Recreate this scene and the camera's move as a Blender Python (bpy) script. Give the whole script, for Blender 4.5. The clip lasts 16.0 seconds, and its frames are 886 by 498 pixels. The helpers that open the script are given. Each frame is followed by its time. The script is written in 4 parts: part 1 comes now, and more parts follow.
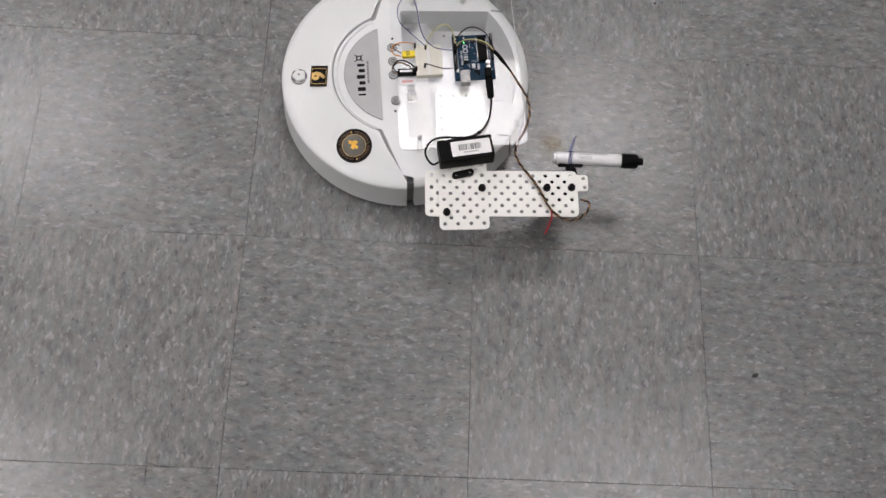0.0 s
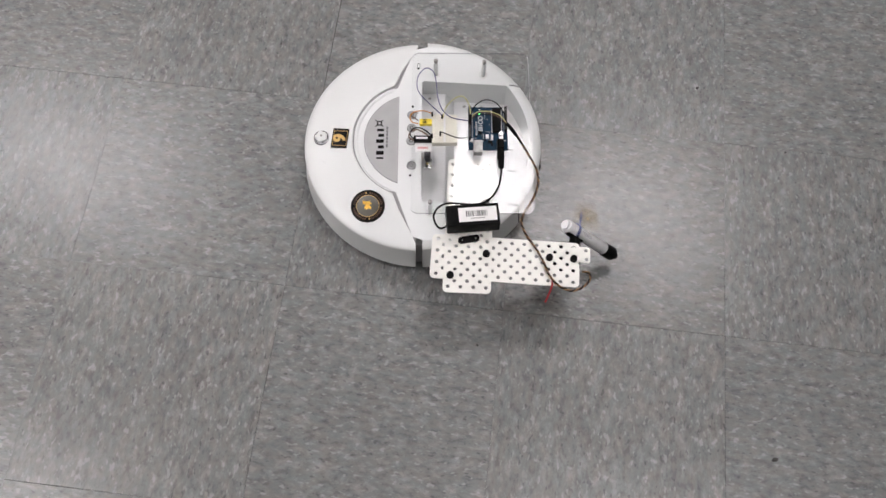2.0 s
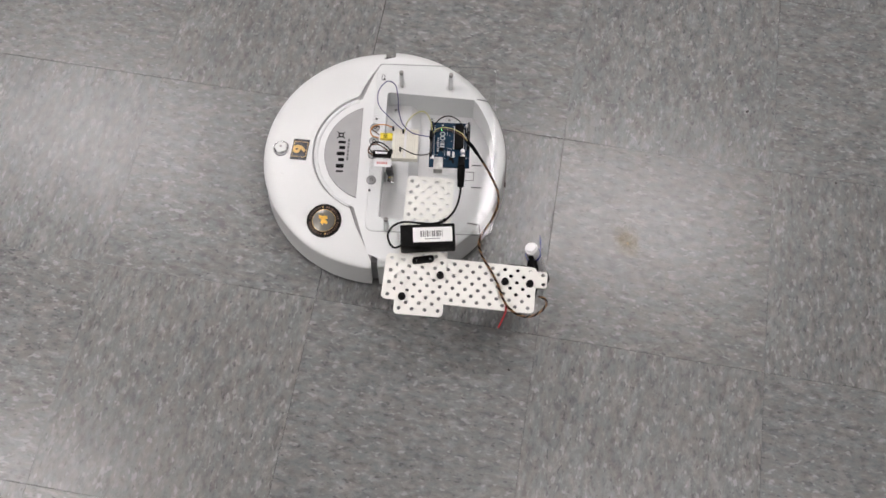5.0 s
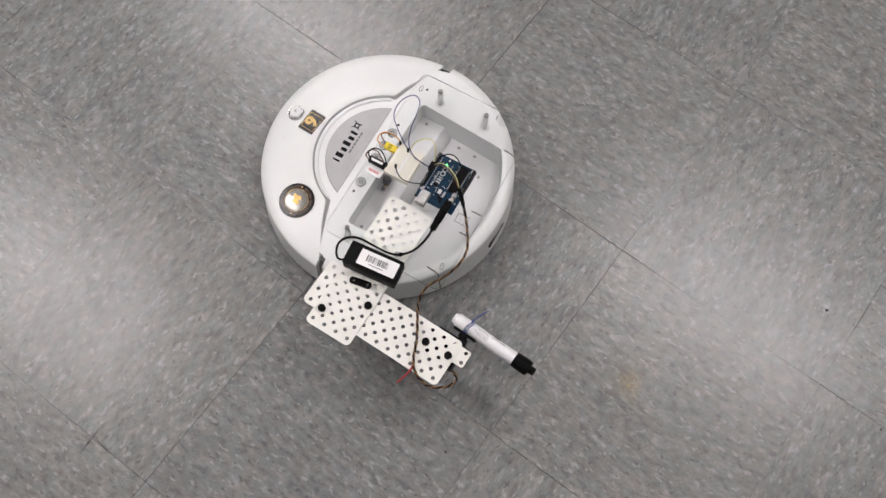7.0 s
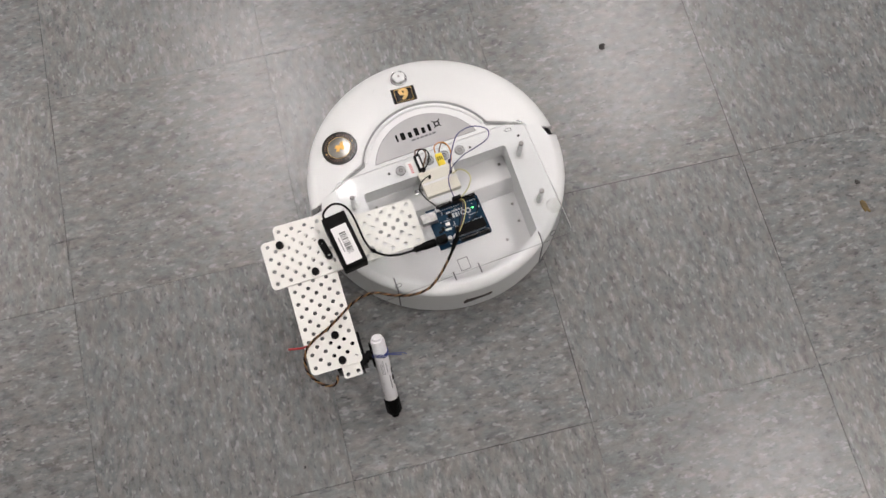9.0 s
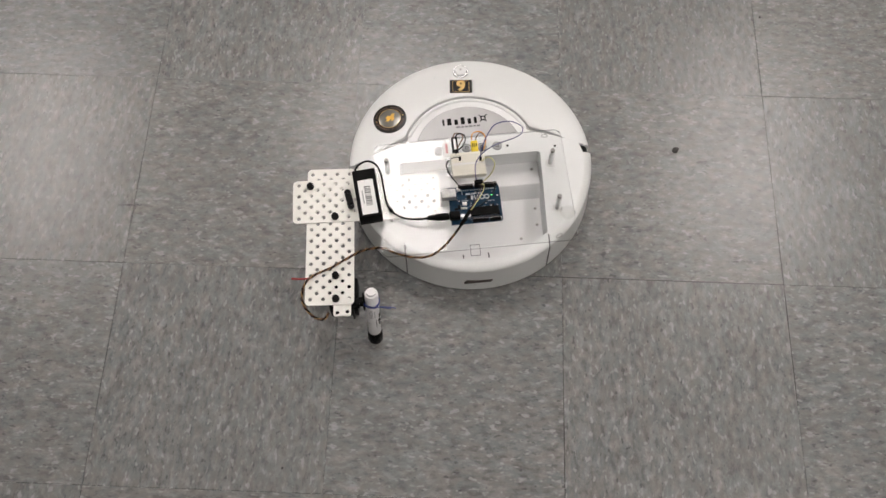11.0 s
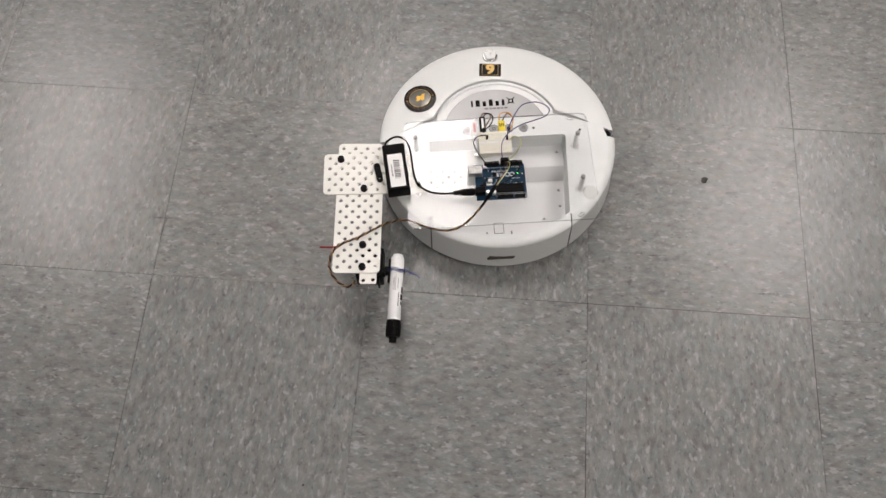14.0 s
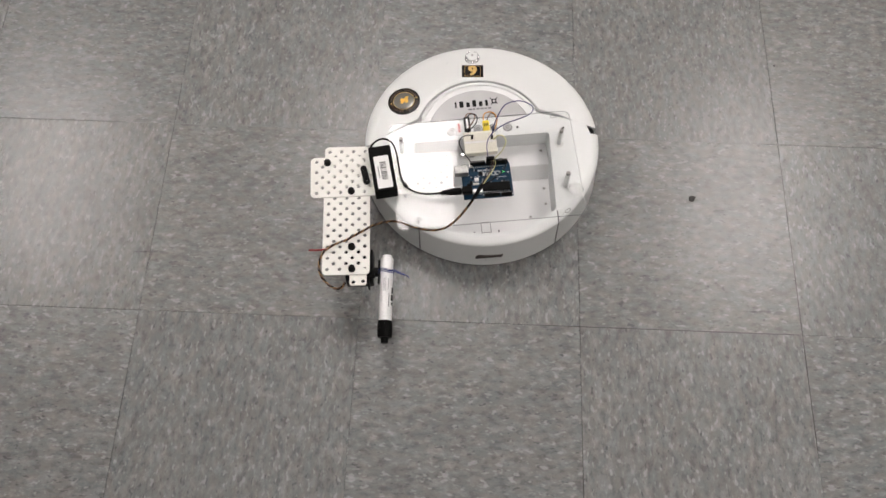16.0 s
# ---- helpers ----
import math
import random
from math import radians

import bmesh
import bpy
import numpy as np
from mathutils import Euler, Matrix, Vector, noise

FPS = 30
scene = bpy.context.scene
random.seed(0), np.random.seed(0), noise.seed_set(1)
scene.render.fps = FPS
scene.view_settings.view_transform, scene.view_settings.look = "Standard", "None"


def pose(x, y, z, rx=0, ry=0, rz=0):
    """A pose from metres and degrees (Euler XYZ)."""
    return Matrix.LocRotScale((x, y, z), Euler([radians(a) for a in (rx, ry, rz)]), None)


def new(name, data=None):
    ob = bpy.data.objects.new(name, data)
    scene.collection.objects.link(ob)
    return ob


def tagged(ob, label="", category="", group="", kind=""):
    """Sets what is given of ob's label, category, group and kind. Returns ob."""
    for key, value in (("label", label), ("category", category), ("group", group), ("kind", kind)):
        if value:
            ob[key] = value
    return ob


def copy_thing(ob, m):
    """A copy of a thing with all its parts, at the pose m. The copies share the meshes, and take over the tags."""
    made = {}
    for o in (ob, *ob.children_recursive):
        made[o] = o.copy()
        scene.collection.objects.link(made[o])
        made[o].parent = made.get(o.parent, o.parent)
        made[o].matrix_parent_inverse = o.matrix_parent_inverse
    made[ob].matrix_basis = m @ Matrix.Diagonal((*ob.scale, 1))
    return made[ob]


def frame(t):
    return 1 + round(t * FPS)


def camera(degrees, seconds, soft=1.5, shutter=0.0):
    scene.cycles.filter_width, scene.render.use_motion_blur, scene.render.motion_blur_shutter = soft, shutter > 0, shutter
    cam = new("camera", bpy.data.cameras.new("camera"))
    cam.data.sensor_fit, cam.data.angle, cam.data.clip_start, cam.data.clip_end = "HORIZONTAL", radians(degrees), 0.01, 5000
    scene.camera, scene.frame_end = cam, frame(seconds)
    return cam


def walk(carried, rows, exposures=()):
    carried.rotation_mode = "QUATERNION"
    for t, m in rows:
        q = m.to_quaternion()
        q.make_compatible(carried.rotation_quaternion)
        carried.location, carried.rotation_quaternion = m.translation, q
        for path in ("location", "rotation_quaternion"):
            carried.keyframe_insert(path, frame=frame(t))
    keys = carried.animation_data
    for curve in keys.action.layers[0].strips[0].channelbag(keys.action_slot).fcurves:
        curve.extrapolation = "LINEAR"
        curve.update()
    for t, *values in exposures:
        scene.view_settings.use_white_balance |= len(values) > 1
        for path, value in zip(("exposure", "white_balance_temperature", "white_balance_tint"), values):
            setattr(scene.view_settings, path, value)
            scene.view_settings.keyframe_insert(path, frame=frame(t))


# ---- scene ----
cam = camera(50.167, 16.0, soft=1.55)
PATH = [
    (0, 0.2305, -0.4355, 1.1926, 19.720, -2.300, 1.870),
    (0.5, 0.2459, -0.4265, 1.2132, 20.464, -1.319, 3.276),
    (1, 0.2495, -0.4418, 1.2198, 21.897, -0.488, 5.182),
    (1.5, 0.2528, -0.4469, 1.2233, 22.761, -0.730, 6.328),
    (2, 0.2572, -0.4529, 1.2285, 23.584, -0.807, 6.712),
    (2.5, 0.2622, -0.4621, 1.2276, 24.051, -0.389, 7.045),
    (3, 0.2602, -0.4599, 1.2296, 23.966, 0.105, 7.877),
    (3.5, 0.2580, -0.4563, 1.2293, 23.952, 0.410, 8.328),
    (3.7, 0.2509, -0.4575, 1.2318, 24.004, 0.232, 8.456),
    (6, 0.2356, -0.2986, 1.2057, 20.232, -1.141, 14.848),
    (6.5, 0.3076, -0.2445, 1.2019, 19.521, -0.858, 25.442),
    (7, 0.3530, -0.1965, 1.1995, 19.756, -0.907, 36.750),
    (7.5, 0.3442, -0.1282, 1.1777, 18.842, -1.898, 45.694),
    (8, 0.3434, -0.0680, 1.1877, 16.912, -1.282, 53.938),
    (8.2, 0.3692, -0.0386, 1.1880, 17.464, -0.915, 59.551),
    (10.3, 0.4625, 0.1585, 1.2059, 20.612, -0.269, 88.591),
    (10.5, 0.4720, 0.1602, 1.2102, 21.769, -0.403, 89.955),
    (11, 0.4917, 0.1603, 1.2146, 23.528, 0.082, 92.121),
    (11.5, 0.5045, 0.1494, 1.2163, 24.093, 0.603, 94.558),
    (12, 0.4964, 0.1494, 1.2143, 23.764, 0.804, 96.614),
    (12.5, 0.4825, 0.1641, 1.2231, 24.269, 0.580, 95.238),
    (13, 0.4886, 0.1584, 1.2188, 24.425, 0.434, 94.454),
    (13.5, 0.4859, 0.1522, 1.2228, 24.222, 0.387, 94.300),
    (14, 0.4887, 0.1479, 1.2223, 24.592, 0.329, 94.256),
    (14.5, 0.4832, 0.1415, 1.2242, 24.447, 0.269, 94.544),
    (15, 0.4819, 0.1459, 1.2243, 24.483, 0.452, 94.757),
    (15.5, 0.4815, 0.1462, 1.2195, 24.683, 0.541, 94.750),
    (16, 0.4667, 0.1327, 1.2219, 25.299, -0.115, 92.284),
]
walk(cam, [(t, pose(*p)) for t, *p in PATH], exposures=[(0, -0.16, 6500, 9.8), (0.8, 0.01, 6500, 9.8), (3.5, -0.01, 6600, 9.8), (6.0, -0.02, 6600, 10), (8.2, 0.0, 6620, 10), (10.5, -0.18, 6920, 8.8), (13, -0.09, 6900, 9.0), (16, -0.08, 6850, 9.0)])

# ---- light: recessed ceiling panels ----
T = 0.3048                      # floor tile
CEIL = 2.75
ROOM = (-9 * T, 8 * T)          # room extent in x and in y
world = bpy.data.worlds.new("world")
world.use_nodes = True
world.node_tree.nodes["Background"].inputs[0].default_value = (0.8, 0.85, 0.9, 1)
world.node_tree.nodes["Background"].inputs[1].default_value = 0.02
scene.world = world
PANEL_POWER = 15.0
PANELS = [(0.72, 1.53), (-1.72, 1.50), (-1.72, -0.18), (-1.72, -1.86)]
DIMMED_PANEL = (1.05, -0.10)      # power cut and place shifted so shadows by the robot stay dark


# ---- materials ----
def nodes_of(name):
    m = bpy.data.materials.new(name)
    m.use_nodes = True
    nt = m.node_tree
    return m, nt, nt.nodes["Principled BSDF"]


def ramp(nt, stops, interp="LINEAR"):
    r = nt.nodes.new("ShaderNodeValToRGB")
    r.color_ramp.interpolation = interp
    e = r.color_ramp.elements
    while len(e) < len(stops):
        e.new(0.5)
    for k, (p, c) in zip(e, stops):
        k.position, k.color = p, (*c, 1) if len(c) == 3 else c
    return r


def surface(name, color, rough=0.5, metal=0.0, vary=0.12, scale=30.0, bump=0.0, bump_scale=400.0, coat=0.0, rvary=0.1, spec=0.5):
    """Plain material with broad and fine variation of colour, gloss and relief."""
    m, nt, b = nodes_of(name)
    tc = nt.nodes.new("ShaderNodeTexCoord")
    n1 = nt.nodes.new("ShaderNodeTexNoise")
    n1.inputs["Scale"].default_value, n1.inputs["Detail"].default_value = scale, 6
    nt.links.new(tc.outputs["Object"], n1.inputs["Vector"])
    lo = [max(0.0, c * (1 - vary)) for c in color]
    hi = [min(1.0, c * (1 + vary)) for c in color]
    r = ramp(nt, [(0.3, lo), (0.7, hi)])
    nt.links.new(n1.outputs[0], r.inputs[0])
    nt.links.new(r.outputs[0], b.inputs["Base Color"])
    mr = nt.nodes.new("ShaderNodeMapRange")
    mr.inputs[3].default_value, mr.inputs[4].default_value = max(0.02, rough - rvary), min(1, rough + rvary)
    n2 = nt.nodes.new("ShaderNodeTexNoise")
    n2.inputs["Scale"].default_value, n2.inputs["Detail"].default_value = scale * 4, 4
    nt.links.new(tc.outputs["Object"], n2.inputs["Vector"])
    nt.links.new(n2.outputs[0], mr.inputs[0])
    nt.links.new(mr.outputs[0], b.inputs["Roughness"])
    b.inputs["Metallic"].default_value = metal
    b.inputs["Coat Weight"].default_value = coat
    b.inputs["Specular IOR Level"].default_value = spec
    if bump:
        n3 = nt.nodes.new("ShaderNodeTexNoise")
        n3.inputs["Scale"].default_value = bump_scale
        nt.links.new(tc.outputs["Object"], n3.inputs["Vector"])
        bp = nt.nodes.new("ShaderNodeBump")
        bp.inputs["Strength"].default_value, bp.inputs["Distance"].default_value = bump, 0.001
        nt.links.new(n3.outputs[0], bp.inputs["Height"])
        nt.links.new(bp.outputs[0], b.inputs["Normal"])
    return m


def tile_material():
    """Waxed vinyl tile: grey ground, pale and dark chips drawn out along the tile."""
    m, nt, b = nodes_of("vinyl_tile")
    tc = nt.nodes.new("ShaderNodeTexCoord")
    oi = nt.nodes.new("ShaderNodeObjectInfo")
    off = nt.nodes.new("ShaderNodeVectorMath")
    off.operation = "SCALE"
    off.inputs[0].default_value = (7.3, 3.1, 11.7)
    nt.links.new(oi.outputs["Random"], off.inputs["Scale"])
    add = nt.nodes.new("ShaderNodeVectorMath")
    add.operation = "ADD"
    nt.links.new(tc.outputs["Object"], add.inputs[0])
    nt.links.new(off.outputs[0], add.inputs[1])

    def noise_at(sx, sy, detail, dist=0.0, rough=0.6):
        mp = nt.nodes.new("ShaderNodeMapping")
        mp.inputs["Scale"].default_value = (sx, sy, 60)
        nt.links.new(add.outputs[0], mp.inputs[0])
        n = nt.nodes.new("ShaderNodeTexNoise")
        n.inputs["Scale"].default_value, n.inputs["Detail"].default_value = 1.0, detail
        n.inputs["Distortion"].default_value, n.inputs["Roughness"].default_value = dist, rough
        nt.links.new(mp.outputs[0], n.inputs["Vector"])
        return n.outputs[0]

    def mixc(fac, a, bcol, mode="MIX"):
        x = nt.nodes.new("ShaderNodeMix")
        x.data_type, x.blend_type = "RGBA", mode
        if isinstance(fac, float):
            x.inputs[0].default_value = fac
        else:
            nt.links.new(fac, x.inputs[0])
        for sock, v in ((x.inputs[6], a), (x.inputs[7], bcol)):
            if isinstance(v, tuple):
                sock.default_value = (*v, 1)
            else:
                nt.links.new(v, sock)
        return x.outputs[2]

    broad = ramp(nt, [(0.3, (0.180, 0.183, 0.182)), (0.7, (0.215, 0.217, 0.214))])
    nt.links.new(noise_at(16, 20, 3), broad.inputs[0])
    mid = ramp(nt, [(0.34, (0.70, 0.70, 0.705)), (0.47, (0.96, 0.96, 0.96)), (0.55, (1.0, 1.0, 1.0)), (0.66, (1.25, 1.245, 1.235))])
    nt.links.new(noise_at(72, 132, 3, 0.15), mid.inputs[0])
    col = mixc(1.0, broad.outputs[0], mid.outputs[0], "MULTIPLY")
    tone = ramp(nt, [(0.35, (1.045, 1.0, 0.965)), (0.65, (0.955, 1.005, 1.01))])
    nt.links.new(noise_at(45, 80, 2), tone.inputs[0])
    col = mixc(1.0, col, tone.outputs[0], "MULTIPLY")
    pale = ramp(nt, [(0.615, (0, 0, 0)), (0.71, (1, 1, 1))])
    nt.links.new(noise_at(92, 165, 1, 0.1), pale.inputs[0])
    pf = nt.nodes.new("ShaderNodeMath")
    pf.operation = "MULTIPLY"
    pf.inputs[1].default_value = 0.55
    nt.links.new(pale.outputs[0], pf.inputs[0])
    col = mixc(pf.outputs[0], col, (0.38, 0.385, 0.38))
    dark = ramp(nt, [(0.665, (0, 0, 0)), (0.74, (1, 1, 1))])
    mp2 = noise_at(98, 185, 1, 0.15)
    nt.links.new(mp2, dark.inputs[0])
    df = nt.nodes.new("ShaderNodeMath")
    df.operation = "MULTIPLY"
    df.inputs[1].default_value = 0.55
    nt.links.new(dark.outputs[0], df.inputs[0])
    col = mixc(df.outputs[0], col, (0.055, 0.057, 0.06))
    grain = ramp(nt, [(0.3, (0.90, 0.90, 0.90)), (0.7, (1, 1, 1))])
    nt.links.new(noise_at(500, 700, 3), grain.inputs[0])
    col = mixc(0.9, col, grain.outputs[0], "MULTIPLY")
    hue = ramp(nt, [(0.0, (0.97, 0.98, 0.985)), (0.5, (1, 1, 1)), (1.0, (1.0, 0.99, 0.98))])
    nt.links.new(oi.outputs["Random"], hue.inputs[0])
    col = mixc(1.0, col, hue.outputs[0], "MULTIPLY")
    nt.links.new(col, b.inputs["Base Color"])
    rr = nt.nodes.new("ShaderNodeMapRange")
    rr.inputs[1].default_value, rr.inputs[2].default_value = 0.3, 0.7
    rr.inputs[3].default_value, rr.inputs[4].default_value = 0.21, 0.31
    nt.links.new(noise_at(40, 60, 5), rr.inputs[0])
    nt.links.new(rr.outputs[0], b.inputs["Roughness"])
    b.inputs["Specular IOR Level"].default_value = 0.35
    bp = nt.nodes.new("ShaderNodeBump")
    bp.inputs["Strength"].default_value, bp.inputs["Distance"].default_value = 0.05, 0.0004
    nt.links.new(noise_at(180, 320, 4), bp.inputs["Height"])
    nt.links.new(bp.outputs[0], b.inputs["Normal"])
    return m


def clear_material(name, rough, tint, edge=0.0, ior=1.345):
    """Clear sheet plastic: see-through, with a mirror gloss by Fresnel."""
    m = bpy.data.materials.new(name)
    m.use_nodes = True
    nt = m.node_tree
    nt.nodes.clear()
    out = nt.nodes.new("ShaderNodeOutputMaterial")
    tr = nt.nodes.new("ShaderNodeBsdfTransparent")
    tr.inputs[0].default_value = (*tint, 1)
    df = nt.nodes.new("ShaderNodeBsdfDiffuse")
    df.inputs[0].default_value = (0.7, 0.72, 0.74, 1)
    m1 = nt.nodes.new("ShaderNodeMixShader")
    m1.inputs[0].default_value = edge
    gl = nt.nodes.new("ShaderNodeBsdfGlossy")
    gl.inputs["Roughness"].default_value = rough
    fr = nt.nodes.new("ShaderNodeFresnel")
    fr.inputs[0].default_value = ior
    m2 = nt.nodes.new("ShaderNodeMixShader")
    nt.links.new(tr.outputs[0], m1.inputs[1])
    nt.links.new(df.outputs[0], m1.inputs[2])
    nt.links.new(fr.outputs[0], m2.inputs[0])
    nt.links.new(m1.outputs[0], m2.inputs[1])
    nt.links.new(gl.outputs[0], m2.inputs[2])
    nt.links.new(m2.outputs[0], out.inputs[0])
    return m


def glow(name, color, strength):
    m, nt, b = nodes_of(name)
    b.inputs["Base Color"].default_value = (*color, 1)
    b.inputs["Emission Color"].default_value = (*color, 1)
    b.inputs["Emission Strength"].default_value = strength
    return m


M_TILE = tile_material()
M_JOINT = surface("joint_dirt", (0.185, 0.185, 0.183), 0.9, scale=7, vary=0.5)
M_JOINT_COVER = surface("tile_grey_cover", (0.165, 0.166, 0.165), 0.35, scale=60, vary=0.3)
M_GRIME = surface("black_joint_grime", (0.045, 0.043, 0.04), 0.8, scale=40, vary=0.6)
# unseen walls and ceiling, kept dark to limit bounced light
M_WALL = surface("unseen_wall_grey", (0.20, 0.20, 0.195), 0.8, scale=3, vary=0.04, bump=0.1)
M_CEIL = surface("ceiling_panel", (0.28, 0.28, 0.275), 0.9, scale=8, vary=0.05, bump=0.2, bump_scale=200)
M_STEEL_WHITE = surface("enamelled_steel", (0.8, 0.8, 0.8), 0.4, vary=0.03)
M_PANEL = glow("light_diffuser", (1.0, 0.945, 0.965), PANEL_POWER)
M_PANEL_DIMMED = glow("dimmed_light_diffuser", (1.0, 0.945, 0.965), PANEL_POWER * 0.66)
M_SHELL = surface("white_shell_plastic", (0.69, 0.705, 0.695), 0.32, scale=9, vary=0.025, bump=0.03, bump_scale=900)
M_DECK = surface("white_deck_plastic", (0.70, 0.715, 0.71), 0.42, scale=12, vary=0.03, bump=0.05, bump_scale=1200)
M_BAY = surface("bay_plastic", (0.70, 0.70, 0.70), 0.5, scale=16, vary=0.05, bump=0.05, bump_scale=900)
M_BLACK = surface("black_plastic", (0.005, 0.005, 0.005), 0.42, spec=0.05, scale=60, vary=0.3, bump=0.08, bump_scale=1500)
M_RUBBER = surface("black_rubber", (0.005, 0.005, 0.005), 0.6, spec=0.05, scale=80, vary=0.3)
M_BADGE = surface("silver_badge_plastic", (0.36, 0.36, 0.36), 0.38, scale=40, vary=0.05, bump=0.04, bump_scale=2500, metal=0.25)
M_CORE = surface("gap_shade_grey", (0.20, 0.20, 0.20), 0.6)
M_GROOVE = surface("groove_shade", (0.30, 0.30, 0.30), 0.6)
M_INK = surface("black_ink", (0.005, 0.005, 0.005), 0.5, spec=0.05)
# dark grey for print, and for shade painted in seams and slits
M_GREYTONE = surface("grey_tone", (0.12, 0.12, 0.125), 0.5)
M_FAINTINK = surface("faint_grey_ink", (0.38, 0.38, 0.39), 0.5)
M_GOLD = surface("gold_print", (0.62, 0.40, 0.13), 0.35, scale=120, vary=0.2)
M_ORANGE_GOLD = surface("gold_foil_print", (0.75, 0.42, 0.06), 0.3, scale=160, vary=0.25)
M_STICKER_BLACK = surface("glossy_black_sticker", (0.010, 0.009, 0.008), 0.22, scale=60, vary=0.3, spec=0.30)
M_STICKER_GREY = surface("brushed_grey_sticker", (0.20, 0.19, 0.165), 0.22, scale=50, vary=0.15, metal=0.4, coat=0.4)
M_CHROME = surface("chromed_plastic", (0.8, 0.8, 0.8), 0.15, metal=1.0, vary=0.05)
M_ALU = surface("aluminium", (0.62, 0.62, 0.62), 0.32, metal=1.0, vary=0.1, scale=200)
M_STEEL = surface("dull_steel", (0.32, 0.31, 0.30), 0.4, metal=1.0, vary=0.15, scale=200)
M_SOCKET = surface("tinned_socket_shell", (0.42, 0.42, 0.41), 0.5, metal=1.0, vary=0.2, scale=150)
M_BARCODE = surface("grey_barcode_ink", (0.09, 0.09, 0.09), 0.6)
M_PORT = surface("brown_grey_port", (0.045, 0.035, 0.03), 0.6, vary=0.4)
M_PEG = surface("white_perforated_plastic", (0.79, 0.785, 0.735), 0.42, scale=25, vary=0.03, bump=0.05, bump_scale=1000)
M_PCB = surface("blue_circuit_board", (0.003, 0.025, 0.054), 0.45, spec=0.15, scale=160, vary=0.45, bump=0.1, bump_scale=1800)
M_SILK = surface("white_silkscreen", (0.45, 0.48, 0.50), 0.5, vary=0.08)
M_IVORY = surface("ivory_plastic", (0.74, 0.72, 0.62), 0.5, scale=50, vary=0.04)
M_HOLE = surface("hole_shade", (0.34, 0.33, 0.28), 0.6)
M_YELLOW = surface("yellow_tape", (0.80, 0.62, 0.03), 0.45, scale=120, vary=0.12)
M_LABEL = surface("white_paper_label", (0.80, 0.80, 0.79), 0.6, scale=60, vary=0.03)
M_PEN = surface("white_pen_barrel", (0.80, 0.80, 0.80), 0.3, scale=40, vary=0.03)
M_RED = surface("red_wire", (0.36, 0.03, 0.035), 0.45, vary=0.15)
M_REDINK = surface("red_ink", (0.55, 0.12, 0.12), 0.6)
M_WBLUE = surface("blue_wire", (0.012, 0.03, 0.18), 0.4, vary=0.15)
M_WNAVY = surface("navy_wire", (0.05, 0.05, 0.16), 0.4, vary=0.15)
M_WYEL = surface("yellow_wire", (0.60, 0.58, 0.25), 0.4, vary=0.15)
M_WORANGE = surface("orange_wire", (0.50, 0.20, 0.03), 0.45, vary=0.2)
M_WBROWN = surface("brown_wire", (0.10, 0.045, 0.02), 0.45, vary=0.2)
M_WTAN = surface("tan_wire", (0.27, 0.15, 0.05), 0.5, vary=0.2)
M_WBLACK = surface("black_wire", (0.005, 0.005, 0.005), 0.4, spec=0.05, vary=0.2)
M_CLEAR = clear_material("clear_acrylic", 0.03, (0.99, 0.993, 0.993), ior=1.35)
M_CLEAR_EDGE = clear_material("acrylic_edge", 0.3, (0.70, 0.72, 0.72), 0.10, 1.10)
M_FOOT = clear_material("clear_rubber", 0.2, (0.93, 0.93, 0.92), 0.05, 1.12)
M_LED = glow("green_led", (0.1, 1.0, 0.2), 6.0)
M_LEAF = surface("dry_leaf", (0.12, 0.085, 0.03), 0.7, scale=200, vary=0.4)
M_CRUMB = surface("dark_crumb", (0.03, 0.028, 0.026), 0.8, scale=300, vary=0.3)


def stain_material(name, color, strength):
    m = bpy.data.materials.new(name)
    m.use_nodes = True
    nt = m.node_tree
    b = nt.nodes["Principled BSDF"]
    b.inputs["Base Color"].default_value = (*color, 1)
    b.inputs["Roughness"].default_value = 0.5
    tc = nt.nodes.new("ShaderNodeTexCoord")
    n = nt.nodes.new("ShaderNodeTexNoise")
    n.inputs["Scale"].default_value, n.inputs["Detail"].default_value = 120, 6
    nt.links.new(tc.outputs["Object"], n.inputs["Vector"])
    g = nt.nodes.new("ShaderNodeTexGradient")
    g.gradient_type = "SPHERICAL"
    nt.links.new(tc.outputs["Generated"], g.inputs[0])
    mp = nt.nodes.new("ShaderNodeMapping")
    mp.inputs["Location"].default_value = (-1, -1, 0)
    mp.inputs["Scale"].default_value = (2, 2, 0)
    nt.links.new(tc.outputs["Generated"], mp.inputs[0])
    nt.links.new(mp.outputs[0], g.inputs[0])
    r = ramp(nt, [(0.35, (0, 0, 0)), (0.65, (strength, strength, strength))])
    nt.links.new(n.outputs[0], r.inputs[0])
    mu = nt.nodes.new("ShaderNodeMath")
    mu.operation = "MULTIPLY"
    nt.links.new(r.outputs[0], mu.inputs[0])
    nt.links.new(g.outputs[0], mu.inputs[1])
    m2 = nt.nodes.new("ShaderNodeMath")
    m2.operation, m2.use_clamp = "MULTIPLY", True
    m2.inputs[1].default_value = 2.0
    nt.links.new(mu.outputs[0], m2.inputs[0])
    nt.links.new(m2.outputs[0], b.inputs["Alpha"])
    return m


M_STAIN = stain_material("beige_stain", (0.46, 0.38, 0.24), 0.30)
M_SCUFF = stain_material("dark_scuff", (0.07, 0.07, 0.07), 0.21)


